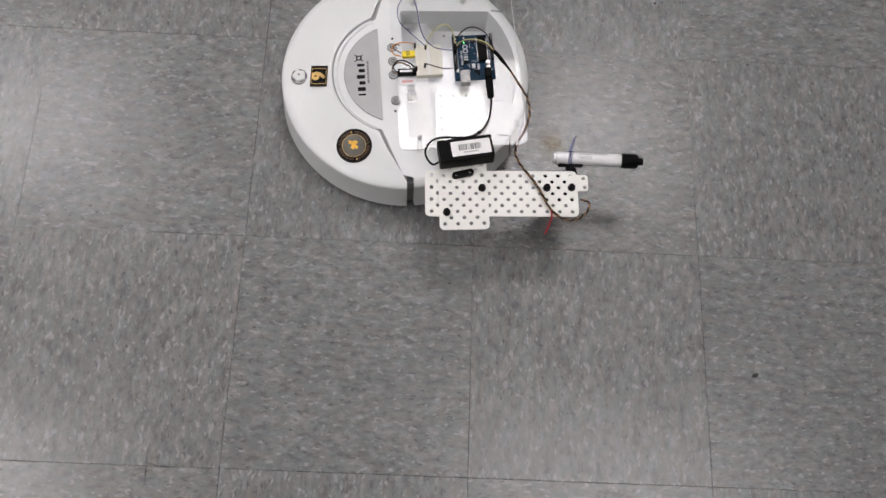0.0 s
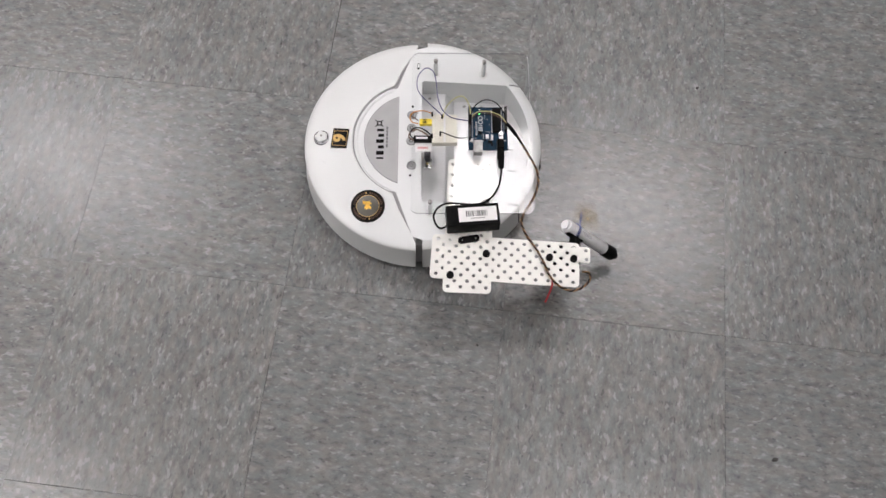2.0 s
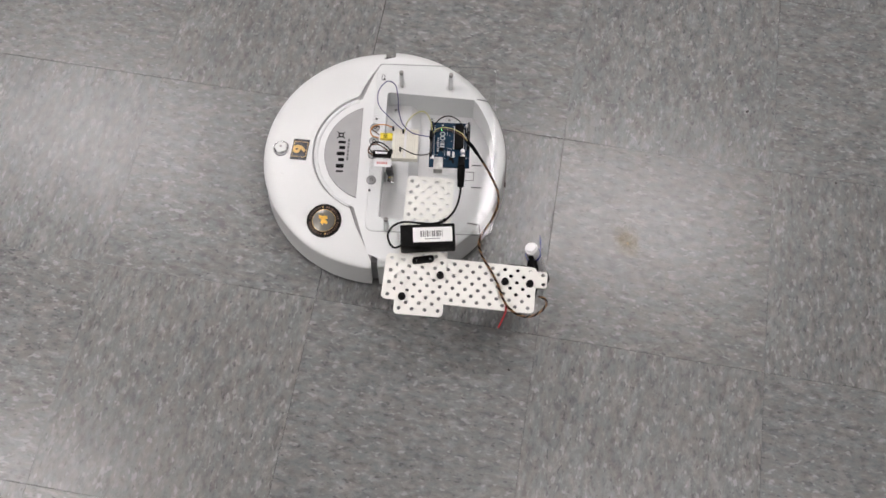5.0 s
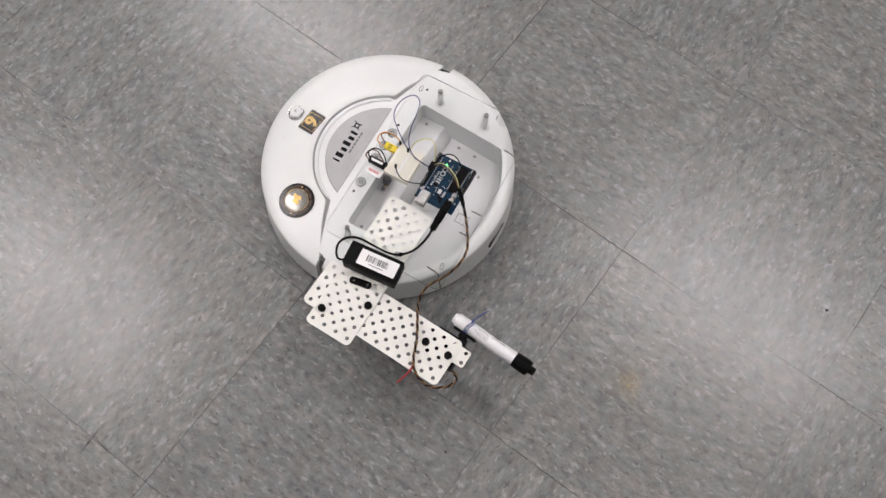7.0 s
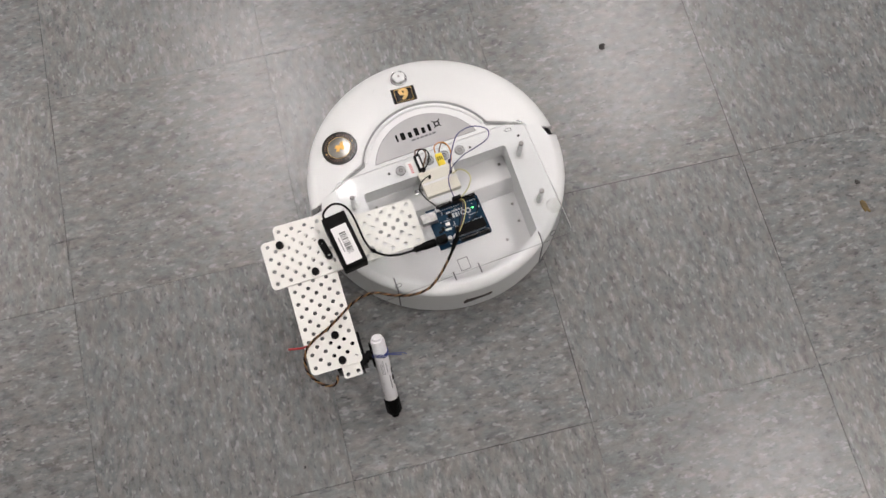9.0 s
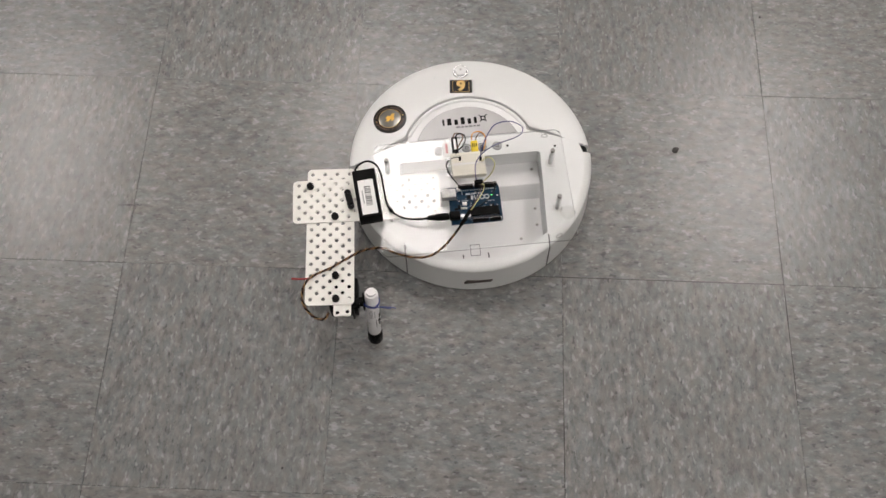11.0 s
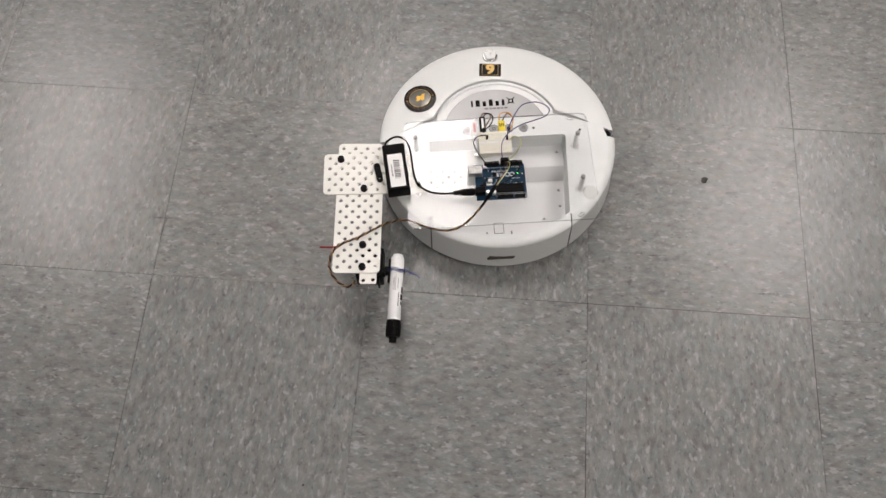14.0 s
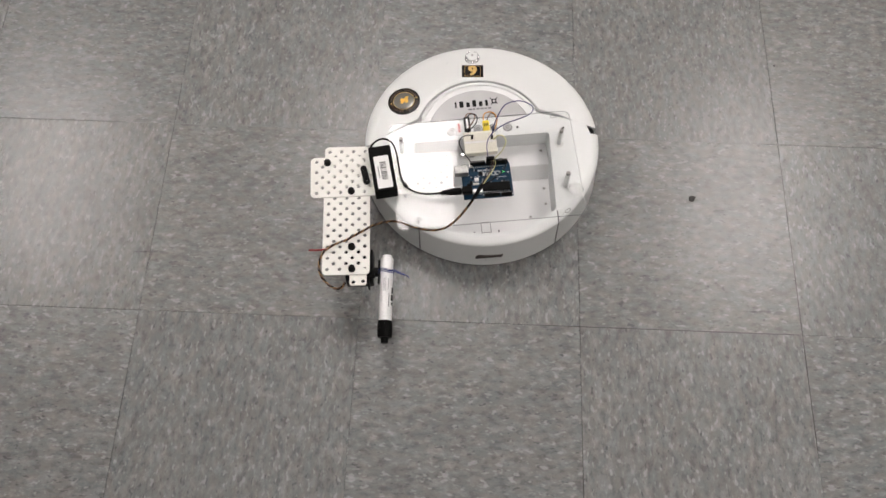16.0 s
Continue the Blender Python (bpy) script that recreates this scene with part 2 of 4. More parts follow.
# ---- mesh helpers ----
def finish(name, bm, material, parent=None, label="", smooth=35):
    bmesh.ops.recalc_face_normals(bm, faces=bm.faces)
    me = bpy.data.meshes.new(name)
    bm.to_mesh(me)
    bm.free()
    for mm in (material if isinstance(material, (list, tuple)) else [material]):
        me.materials.append(mm)
    if smooth:
        me.shade_smooth()
        me.set_sharp_from_angle(angle=radians(smooth))
    ob = new(name, me)
    if parent is not None:
        ob.parent = parent
    if label:
        tagged(ob, label)
    return ob


def part(name, bm, material, parent, label="", smooth=35):
    return finish(name, bm, material, parent, label, smooth)


def box(lo, hi, bevel=0.0, bm=None, m=None, seg=2):
    """Box between two corners, edges rounded, optionally turned by m."""
    b = bmesh.new()
    bmesh.ops.create_cube(b, size=1)
    lo, hi = Vector(lo), Vector(hi)
    for v in b.verts:
        v.co = Vector([lo[k] + (v.co[k] + 0.5) * (hi[k] - lo[k]) for k in range(3)])
    if bevel:
        bmesh.ops.bevel(b, geom=b.edges[:], offset=bevel, segments=seg, affect="EDGES", profile=0.5)
    return merge(b, bm, m)


def merge(b, bm=None, m=None):
    if m is not None:
        bmesh.ops.transform(b, matrix=m, verts=b.verts)
    if bm is None:
        return b
    me = bpy.data.meshes.new("tmp")
    b.to_mesh(me)
    b.free()
    bm.from_mesh(me)
    bpy.data.meshes.remove(me)
    return bm


def lathe(profile, seg=32, bm=None, m=None):
    """Turned solid round z from (radius, height) pairs."""
    b = bmesh.new()
    rings = []
    for r, z in profile:
        if r < 1e-6:
            rings.append([b.verts.new((0, 0, z))])
        else:
            rings.append([b.verts.new((r * math.cos(2 * math.pi * k / seg), r * math.sin(2 * math.pi * k / seg), z)) for k in range(seg)])
    for p, q in zip(rings, rings[1:]):
        for k in range(seg):
            k2 = (k + 1) % seg
            if len(p) == 1 and len(q) > 1:
                b.faces.new((p[0], q[k], q[k2]))
            elif len(q) == 1 and len(p) > 1:
                b.faces.new((p[k], p[k2], q[0]))
            elif len(p) > 1:
                b.faces.new((p[k], p[k2], q[k2], q[k]))
    return merge(b, bm, m)


def spline(points, n=8):
    """Catmull-Rom samples through points."""
    P = [Vector(p) for p in points]
    P = [P[0] * 2 - P[1]] + P + [P[-1] * 2 - P[-2]]
    out = []
    for i in range(1, len(P) - 2):
        a, b, c, d = P[i - 1:i + 3]
        for k in range(n):
            t = k / n
            out.append(0.5 * ((2 * b) + (c - a) * t + (2 * a - 5 * b + 4 * c - d) * t * t + (3 * b - a - 3 * c + d) * t ** 3))
    out.append(P[-2])
    return out


def tube(points, radius, sides=7, bm=None, n=8, smooth=True):
    """Round cable along a line of points."""
    pts = spline(points, n) if smooth else [Vector(p) for p in points]
    b = bmesh.new()
    rings, up = [], Vector((0, 0, 1))
    for i, p in enumerate(pts):
        d = (pts[min(i + 1, len(pts) - 1)] - pts[max(i - 1, 0)]).normalized()
        s = d.cross(up)
        if s.length < 1e-3:
            s = d.cross(Vector((1, 0, 0)))
        s.normalize()
        u = s.cross(d).normalized()
        up = u
        rings.append([b.verts.new(p + radius * (math.cos(2 * math.pi * k / sides) * s + math.sin(2 * math.pi * k / sides) * u)) for k in range(sides)])
    for p, q in zip(rings, rings[1:]):
        for k in range(sides):
            b.faces.new((p[k], p[(k + 1) % sides], q[(k + 1) % sides], q[k]))
    b.faces.new(rings[0])
    b.faces.new(rings[-1])
    return merge(b, bm)


def twisted(points, radius, pitch, phase, n=14):
    """One strand of a twisted bundle round a line of points."""
    pts = spline(points, n)
    out, run, up = [], 0.0, Vector((0, 0, 1))
    for i, p in enumerate(pts):
        if i:
            run += (p - pts[i - 1]).length
        d = (pts[min(i + 1, len(pts) - 1)] - pts[max(i - 1, 0)]).normalized()
        s = d.cross(up)
        if s.length < 1e-3:
            s = d.cross(Vector((1, 0, 0)))
        s.normalize()
        u = s.cross(d).normalized()
        up = u
        a = 2 * math.pi * run / pitch + phase
        out.append(p + radius * (math.cos(a) * s + math.sin(a) * u))
    return out


def polygon_slab(loop, z0, z1, holes=(), bm=None, m=None, mat_side=0, bevel=0.0):
    """Flat slab from an outline with holes through it."""
    b = bmesh.new()
    loops = [list(loop)] + [list(h) for h in holes]
    tops = []
    edges = []
    for lp in loops:
        vs = [b.verts.new((x, y, z1)) for x, y in lp]
        tops.append(vs)
        for i in range(len(vs)):
            edges.append(b.edges.new((vs[i], vs[(i + 1) % len(vs)])))
    bmesh.ops.triangle_fill(b, use_beauty=True, use_dissolve=False, edges=edges)
    top = b.faces[:]
    if z0 is not None:
        low = {}
        for vs in tops:
            for v in vs:
                low[v] = b.verts.new((v.co.x, v.co.y, z0))
        for f in top:
            b.faces.new([low[v] for v in reversed(f.verts)])
        for vs in tops:
            for i in range(len(vs)):
                a, c = vs[i], vs[(i + 1) % len(vs)]
                f = b.faces.new((a, c, low[c], low[a]))
                f.material_index = mat_side
    return merge(b, bm, m)


def rounded_rect(x0, y0, x1, y1, r, n=5):
    pts = []
    for cx, cy, a0 in ((x1 - r, y1 - r, 0), (x0 + r, y1 - r, 90), (x0 + r, y0 + r, 180), (x1 - r, y0 + r, 270)):
        for k in range(n + 1):
            a = radians(a0 + 90 * k / n)
            pts.append((cx + r * math.cos(a), cy + r * math.sin(a)))
    return pts


def circle(cx, cy, r, n=10):
    return [(cx + r * math.cos(2 * math.pi * k / n), cy + r * math.sin(2 * math.pi * k / n)) for k in range(n)]


# ---- room ----
def build_room():
    a, b = ROOM
    base = box((a - 0.2, a - 0.2, -0.12), (b + 0.2, b + 0.2, -0.0032))
    floor = tagged(finish("floor", base, M_JOINT, smooth=0), "waxed grey vinyl tile floor with flecks and scuffs", "floor", kind="structure")
    # walls out of view, added to close the room
    for name, lo, hi in (("wall_north", (a - 0.2, b, -0.0032), (b + 0.2, b + 0.2, CEIL)), ("wall_south", (a - 0.2, a - 0.2, -0.0032), (b + 0.2, a, CEIL)),
                         ("wall_east", (b, a, -0.0032), (b + 0.2, b, CEIL)), ("wall_west", (a - 0.2, a, -0.0032), (a, b, CEIL))):
        tagged(finish(name, box(lo, hi), M_WALL, smooth=0), "unseen wall added to close the room, grey to cut bounced light", "wall", kind="structure")
    cb = box((a - 0.2, a - 0.2, CEIL + 0.02), (b + 0.2, b + 0.2, CEIL + 0.15))
    # suspended ceiling bars
    k = a
    while k < b:
        box((k - 0.012, a, CEIL + 0.008), (k + 0.012, b, CEIL + 0.022), bm=cb)
        box((a, k - 0.012, CEIL + 0.006), (b, k + 0.012, CEIL + 0.022), bm=cb)
        k += 0.61
    tagged(finish("ceiling", cb, M_CEIL, smooth=0), "pale grey suspended ceiling with a metal grid", "ceiling", kind="structure")
    return floor


def ceiling_light(x, y, glow_material, label):
    e = tagged(new("ceiling_light"), label, "ceiling light", group="ceiling lights")
    fb = polygon_slab(rounded_rect(-0.63, -0.325, 0.63, 0.325, 0.002, 1), -0.012, 0.004, [rounded_rect(-0.60, -0.295, 0.60, 0.295, 0.002, 1)])
    part("frame", fb, M_STEEL_WHITE, e, smooth=0)
    part("diffuser", box((-0.60, -0.295, -0.006), (0.60, 0.295, 0.0)), glow_material, e, "glowing white diffuser", smooth=0)
    e.matrix_basis = pose(x, y, CEIL)
    return e


def build_lights():
    first = ceiling_light(*PANELS[0], M_PANEL, "recessed white fluorescent ceiling panel, switched on")
    for x, y in PANELS[1:]:
        copy_thing(first, pose(x, y, CEIL))
    ceiling_light(*DIMMED_PANEL, M_PANEL_DIMMED, "recessed fluorescent ceiling panel with aged, dimmer tubes")


def build_tiles(floor):
    """Square vinyl tiles, laid quarter-turned, a hair apart."""
    g, h = 0.00020, 0.003
    bm = box((-T / 2 + g, -T / 2 + g, -h), (T / 2 - g, T / 2 - g, 0), 0.0003, seg=1)
    me = bpy.data.meshes.new("tile")
    bmesh.ops.recalc_face_normals(bm, faces=bm.faces)
    bm.to_mesh(me)
    bm.free()
    me.materials.append(M_TILE)
    rnd = random.Random(4)
    for i in range(-9, 8):
        for j in range(-9, 8):
            ob = new("tile", me)
            ob.parent = floor
            turn = 90 * ((i + j + 1) % 2) + 180 * rnd.randint(0, 1)
            ob.matrix_basis = pose((i + 0.5) * T, (j + 0.5) * T, rnd.uniform(-0.00012, 0.00008), rnd.uniform(-0.03, 0.03), rnd.uniform(-0.03, 0.03), turn)


def blob(loop_r, n, seed, sx, sy, height):
    """Small uneven flake or crumb lying on the floor."""
    rnd = random.Random(seed)
    b = bmesh.new()
    ring, low = [], []
    for k in range(n):
        a = 2 * math.pi * k / n
        r = loop_r * rnd.uniform(0.65, 1.2)
        ring.append(b.verts.new((sx * r * math.cos(a) * 0.8, sy * r * math.sin(a) * 0.8, height * rnd.uniform(0.6, 1.0))))
        low.append(b.verts.new((sx * r * math.cos(a), sy * r * math.sin(a), 0)))
    top = b.verts.new((0, 0, height * 1.1))
    for k in range(n):
        k2 = (k + 1) % n
        b.faces.new((top, ring[k], ring[k2]))
        b.faces.new((ring[k], low[k], low[k2], ring[k2]))
    b.faces.new(list(reversed(low)))
    return b


def build_litter():
    for x, y, r, sx, sy, turn, sd in ((0.6745, -0.1613, 0.0042, 1.3, 0.7, 10, 1), (-0.2071, 0.4734, 0.0052, 0.9, 1.1, 30, 2), (0.0769, 0.7531, 0.004, 1, 1, 0, 3),
                                      (0.2746, -0.0542, 0.0018, 1, 1, 0, 4), (0.568, 0.3975, 0.0022, 1, 1.3, 0, 5), (-0.45, 0.62, 0.0018, 1, 1, 0, 6), (0.70, 0.30, 0.0018, 1, 1, 0, 8)):
        ob = tagged(finish("crumb", blob(r, 9, sd, sx, sy, 0.0016), M_CRUMB, smooth=50), "tiny dark crumb of dirt lying on the tiles", "crumb", group="crumbs on the floor")
        ob.matrix_basis = pose(x, y, 0.0003, 0, 0, turn)
    # joint strips, black grime or added tile-grey cover: direction, fixed line, from, to
    for along, at, lo, hi, grimy in (("y", 1.0, 0.42, 1.0, 1), ("x", 1.0, 0.40, 1.003, 1), ("x", 2.0, -0.90, 0.55, 1), ("y", 0.0, 0.72, 2.0, 1),
                                     ("y", -1.0, -1.3, 1.2, 0), ("y", 2.0, 0.35, 1.3, 0), ("x", 1.0, 1.15, 2.0, 0), ("y", 1.0, 1.1, 1.7, 0), ("y", -1.0, 1.3, 1.95, 0), ("x", 0.0, -1.6, -0.4, 0)):
        rnd = random.Random(int(100 * (abs(at) + abs(hi))))
        n = max(4, int((hi - lo) * 24))
        b = bmesh.new()
        edge = []
        for k in range(n + 1):
            u = (lo + (hi - lo) * k / n) * T
            w = (0.00062 if grimy else 0.00036) * (0.25 if k in (0, n) else rnd.uniform(0.6, 1.25))
            c = at * T + rnd.uniform(-0.00012, 0.00012)
            edge.append([b.verts.new((u, c + d, z) if along == "x" else (c + d, u, z)) for d, z in ((-w, 0.0), (-w, 0.00018), (w, 0.00018), (w, 0.0))])
        for p, q in zip(edge, edge[1:]):
            for i in range(4):
                b.faces.new((p[i], q[i], q[(i + 1) % 4], p[(i + 1) % 4]))
        b.faces.new(edge[0]), b.faces.new(edge[-1])
        if grimy:
            tagged(finish("joint_grime", b, M_GRIME, smooth=0), "thin black line of grime packed into a tile joint", "grime", group="grimy tile joints")
        else:
            tagged(finish("joint_cover", b, M_JOINT_COVER, smooth=0), "thin tile-grey strip added to hide a tile joint", "floor wax", group="waxed tile joints")
    leaf = tagged(finish("leaf_scrap", blob(0.009, 13, 12, 1.35, 0.62, 0.0018), M_LEAF, smooth=50), "curled brown scrap of dry leaf on the floor", "leaf")
    leaf.matrix_basis = pose(0.1119, 0.7489, 0.0003, 0, 0, 20)
    for x, y, w, l, turn, mm, lab in ((0.411, 0.157, 0.042, 0.060, 20, M_STAIN, "faint beige stain soaked into the tile"), 
                                     (-0.0324, 0.5506, 0.004, 0.045, 3, M_SCUFF, "short dark scuff mark on the tile"), (-0.089, -0.3096, 0.004, 0.055, 2, M_SCUFF, "short dark scuff mark on the tile"),
                                     (-0.0791, -0.3033, 0.045, 0.004, -8, M_SCUFF, "short dark scuff mark on the tile"), (-0.08, 0.40, 0.0022, 0.04, 4, M_SCUFF, "short dark scuff mark on the tile")):
        b = polygon_slab([(w * math.cos(2 * math.pi * k / 20) / 2, l * math.sin(2 * math.pi * k / 20) / 2) for k in range(20)], 0, 0.00012)
        ob = tagged(finish("floor_stain" if mm is M_STAIN else "scuff_mark", b, mm, smooth=0), lab, "stain" if mm is M_STAIN else "scuff mark")
        ob.matrix_basis = pose(x, y, 0.0004, 0, 0, turn)


# ---- robot: x ahead, y to its left, z up, origin on the floor under its centre ----
RO = 0.1672
SEAM_A = math.atan2(0.085, 0.036)
SEAM_E = math.atan2(0.158, 0.0085)


def seam_radius(a):
    """Distance of the seam behind the bumper from the centre."""
    a = abs(a)
    if a <= SEAM_A:
        return 0.0935
    p, q = Vector((0.036, 0.0863)), Vector((0.0085, 0.158))
    d = Vector((math.cos(a), math.sin(a)))
    e = q - p
    return (p.x * e.y - p.y * e.x) / (d.x * e.y - d.y * e.x)


def top_z(r):
    """Height of the domed bumper."""
    z = 0.0742 - 0.0062 * (max(0.0, min(r, R_SH) - 0.088) / (R_SH - 0.088)) ** 1.4
    if r > R_SH:
        u = min(1.0, (r - R_SH) / (RO - R_SH))
        z -= 0.0055 * u ** 1.7 + 0.0065 * (1 - (1 - u ** 6) ** (1 / 6))
    return z


def rear_z(r):
    """Height of the rear hull, level with the deck inside."""
    if r <= R_DECK:
        return 0.0712
    u = min(1.0, (r - R_DECK) / (RO - 0.0004 - R_DECK))
    return 0.0712 - 0.0050 * u ** 1.6 - 0.0065 * (1 - (1 - u ** 7) ** (1 / 7))


R_DECK = 0.1550
R_SH = 0.1460     # where the bumper's shoulder begins
SQ = 2.7         # squareness of the hull's shoulder


def back(r):
    """The hull's rim sits a little behind the deck's centre."""
    return -0.0050 * min(1.0, max(0.0, (r - 0.115) / 0.035))


def ring_surface(angles, profile):
    """Skin through profiles at many angles; profile(a) gives (r, z) pairs."""
    b = bmesh.new()
    cols = [[b.verts.new((r * math.cos(a) + back(r), r * math.sin(a), z)) for r, z in profile(a)] for a in angles]
    for p, q in zip(cols, cols[1:]):
        for k in range(len(p) - 1):
            b.faces.new((p[k], q[k], q[k + 1], p[k + 1]))
    for c in (cols[0], cols[-1]):
        b.faces.new(c)
    return b


def bumper_profile(a):
    ri = seam_radius(a)
    pr = [(ri, 0.050), (ri, 0.0665), (ri, top_z(ri) - 0.0014), (ri + 0.0005, top_z(ri + 0.0005) - 0.0004), (ri + 0.0014, top_z(ri + 0.0014))]
    r1 = ri + 0.0014
    rm = max(r1, R_SH)
    for k in range(1, 8):
        r = r1 + (rm - r1) * k / 7
        pr.append((r, top_z(r)))
    for k in range(1, 13):
        r = R_SH + (RO - R_SH) * math.sin(math.pi / 2 * k / 12) ** (2 / SQ)
        if r > rm:
            pr.append((r, top_z(r)))
    while len(pr) < 24:
        pr.insert(5, pr[4])
    pr += [(RO + 0.0008, 0.034), (RO + 0.0020, 0.022), (RO + 0.0032, 0.0125), (RO + 0.0014, 0.0098), (0.10, 0.012), (0.09, 0.014)]
    return pr


def rear_profile(a):
    pr = [(R_DECK, 0.060)]
    for k in range(0, 13):
        r = R_DECK + (RO - 0.0004 - R_DECK) * math.sin(math.pi / 2 * k / 12) ** (2 / SQ)
        pr.append((r, rear_z(r)))
    pr += [(RO + 0.0006, 0.036), (RO + 0.0014, 0.022), (RO + 0.0026, 0.0115), (RO + 0.0008, 0.0090), (0.10, 0.012), (0.09, 0.014)]
    return pr


def bay_outline(n=24):
    """Cargo bay opening: straight front, sides drawn in towards the rear, tailgate a gentle arc."""
    fl, fr, yl, yr, cx, rad = (-0.0030, 0.0985), (-0.0030, -0.0965), 0.0975, -0.0895, -0.0050, 0.1500
    pts = [(fr[0] - 0.003, fr[1]), (fr[0], fr[1] + 0.003), (fl[0], fl[1] - 0.003), (fl[0] - 0.003, fl[1])]
    a0, a1 = math.pi - math.asin(yl / rad), math.pi - math.asin(yr / rad)
    for k in range(n + 1):
        a = a0 + (a1 - a0) * k / n
        pts.append((cx + rad * math.cos(a), rad * math.sin(a)))
    return pts


def sticker(name, loop, z, mat, parent, label="", thick=0.0004, m=None):
    return part(name, polygon_slab(loop, z, z + thick, m=m), mat, parent, label, smooth=0)


def build_hull(robot):
    span = [SEAM_E * (-1 + 2 * k / 96) for k in range(97)]
    bumper = part("bumper", ring_surface(span, bumper_profile), M_SHELL, robot, "glossy white front bumper half-ring", 40)
    ra = SEAM_E + radians(3.3)
    rb = SEAM_E + radians(5.2)
    rear = ring_surface([ra + (2 * math.pi - ra - rb) * k / 96 for k in range(97)], rear_profile)
    part("rear_hull", rear, M_SHELL, robot, "white rear hull ring", 40)
    # deck with the bay cut out
    zd = 0.0712
    loop = []
    for k in range(61):
        a = SEAM_E * (-1 + 2 * k / 60)
        r = min(seam_radius(a) - (0.0016 + 0.0062 * min(1.0, max(0.0, (abs(a) - SEAM_A + 0.03) / 0.06))), R_DECK - 0.003)
        loop.append((r * math.cos(a), r * math.sin(a)))
    for k in range(61):
        a = ra + (2 * math.pi - ra - rb) * k / 60
        loop.append(((R_DECK + 0.0004) * math.cos(a) + back(R_DECK), (R_DECK + 0.0004) * math.sin(a)))
    outline = bay_outline()
    deck = polygon_slab(loop, None, zd, [outline])
    vs = [(deck.verts.new((x, y, zd)), deck.verts.new((x, y, 0.018))) for x, y in outline]
    for i in range(len(vs)):
        (a, b), (c, d) = vs[i], vs[(i + 1) % len(vs)]
        deck.faces.new((a, c, d, b))
    part("deck", deck, M_DECK, robot, "white deck plate round the cargo bay", 30)
    bay = polygon_slab([(x * 1.005, y * 1.005) for x, y in outline], 0.014, 0.0205)
    box((-0.038, -0.0952, 0.018), (0.0010, 0.098, 0.0405), 0.002, bay)
    # sloping step behind the shelf
    b = bmesh.new()
    prof = [(-0.037, 0.0405), (-0.041, 0.037), (-0.050, 0.0215), (-0.050, 0.018), (-0.037, 0.018)]
    L = [b.verts.new((x, -0.0950, z)) for x, z in prof]
    R = [b.verts.new((x, 0.0978, z)) for x, z in prof]
    for i in range(len(prof)):
        j = (i + 1) % len(prof)
        b.faces.new((L[i], L[j], R[j], R[i]))
    b.faces.new(L), b.faces.new(list(reversed(R)))
    merge(b, bay)
    bay_ob = part("cargo_bay", bay, M_BAY, robot, "pale grey cargo bay floor with a step", 30)
    for x, y, z in ((-0.0142, -0.0862, 0.0405), (-0.0657, -0.0855, 0.0205), (-0.091, -0.0847, 0.0205), (-0.0142, 0.086, 0.0405), (-0.110, -0.060, 0.0205)):
        part("screw_hole", lathe([(0, z + 0.0006), (0.0016, z + 0.0006), (0.0021, z + 0.0003), (0.0022, z - 0.001)], 12, m=pose(x, y, 0)), M_STEEL, bay_ob)
    # core added behind the gaps, its grey standing for their shade
    core = lathe([(0.05, 0.006), (0.158, 0.010), (0.1600, 0.016), (0.1600, 0.044), (0.158, 0.050), (0.1565, 0.054), (0.1560, 0.054), (0.1560, 0.012)], 64)
    part("inner_core", core, M_CORE, robot, "added grey core standing for the shade in the seams")
    # filler pieces added in both bumper gaps, toned for the shade there
    for s in (1, -1):
        liner = ring_surface([s * (SEAM_E - radians(3) + radians(9) * k / 8) for k in range(9)], lambda a: [(0.132, 0.052), (0.132, 0.0615), (0.148, 0.0610), (0.157, 0.0575), (0.1605, 0.050), (0.1615, 0.036), (0.1615, 0.010), (0.14, 0.008)])
        part("gap_filler", liner, M_CORE, robot, "added grey filler standing for the shade in the bumper gap", 40)
    # black block put in for the shade inside the hollow bumper end
    hollow = ring_surface([-SEAM_E - 0.0005 - 0.075 * k / 6 for k in range(7)], lambda a: [(0.143, 0.050), (0.143, 0.0658), (0.152, 0.0656), (0.1600, 0.0632), (0.1645, 0.0560), (0.1656, 0.0480), (0.1660, 0.030), (0.1672, 0.012), (0.150, 0.011)])
    part("bumper_hollow_shade", hollow, M_RUBBER, robot, "black block standing for the shade in the bumper's open end", 40)
    # groove floor behind the bumper, its grey carries the groove's shade
    groove = ring_surface([SEAM_E * (-1 + 2 * k / 60) for k in range(61)], lambda a: [(seam_radius(a) - 0.0110, 0.0640), (seam_radius(a) + 0.0005, 0.0640), (seam_radius(a) + 0.0005, 0.0678), (seam_radius(a) - 0.0110, 0.0692)])
    part("groove_floor", groove, M_GROOVE, robot)
    for s in (1, -1):
        wheel = lathe([(0, -0.009), (0.024, -0.009), (0.0285, -0.006), (0.0285, 0.006), (0.024, 0.009), (0, 0.009)], 28, m=pose(0.0, 0.118 * s, 0.0285, 90, 0, 0))
        part("drive_wheel", wheel, M_RUBBER, robot, "black rubber drive wheel under the hull")
    caster = lathe([(0, -0.007), (0.010, -0.007), (0.0125, -0.004), (0.0125, 0.004), (0.010, 0.007), (0, 0.007)], 20, m=pose(0.120, 0, 0.0125, 90, 0, 0))
    part("caster_wheel", caster, M_RUBBER, robot)
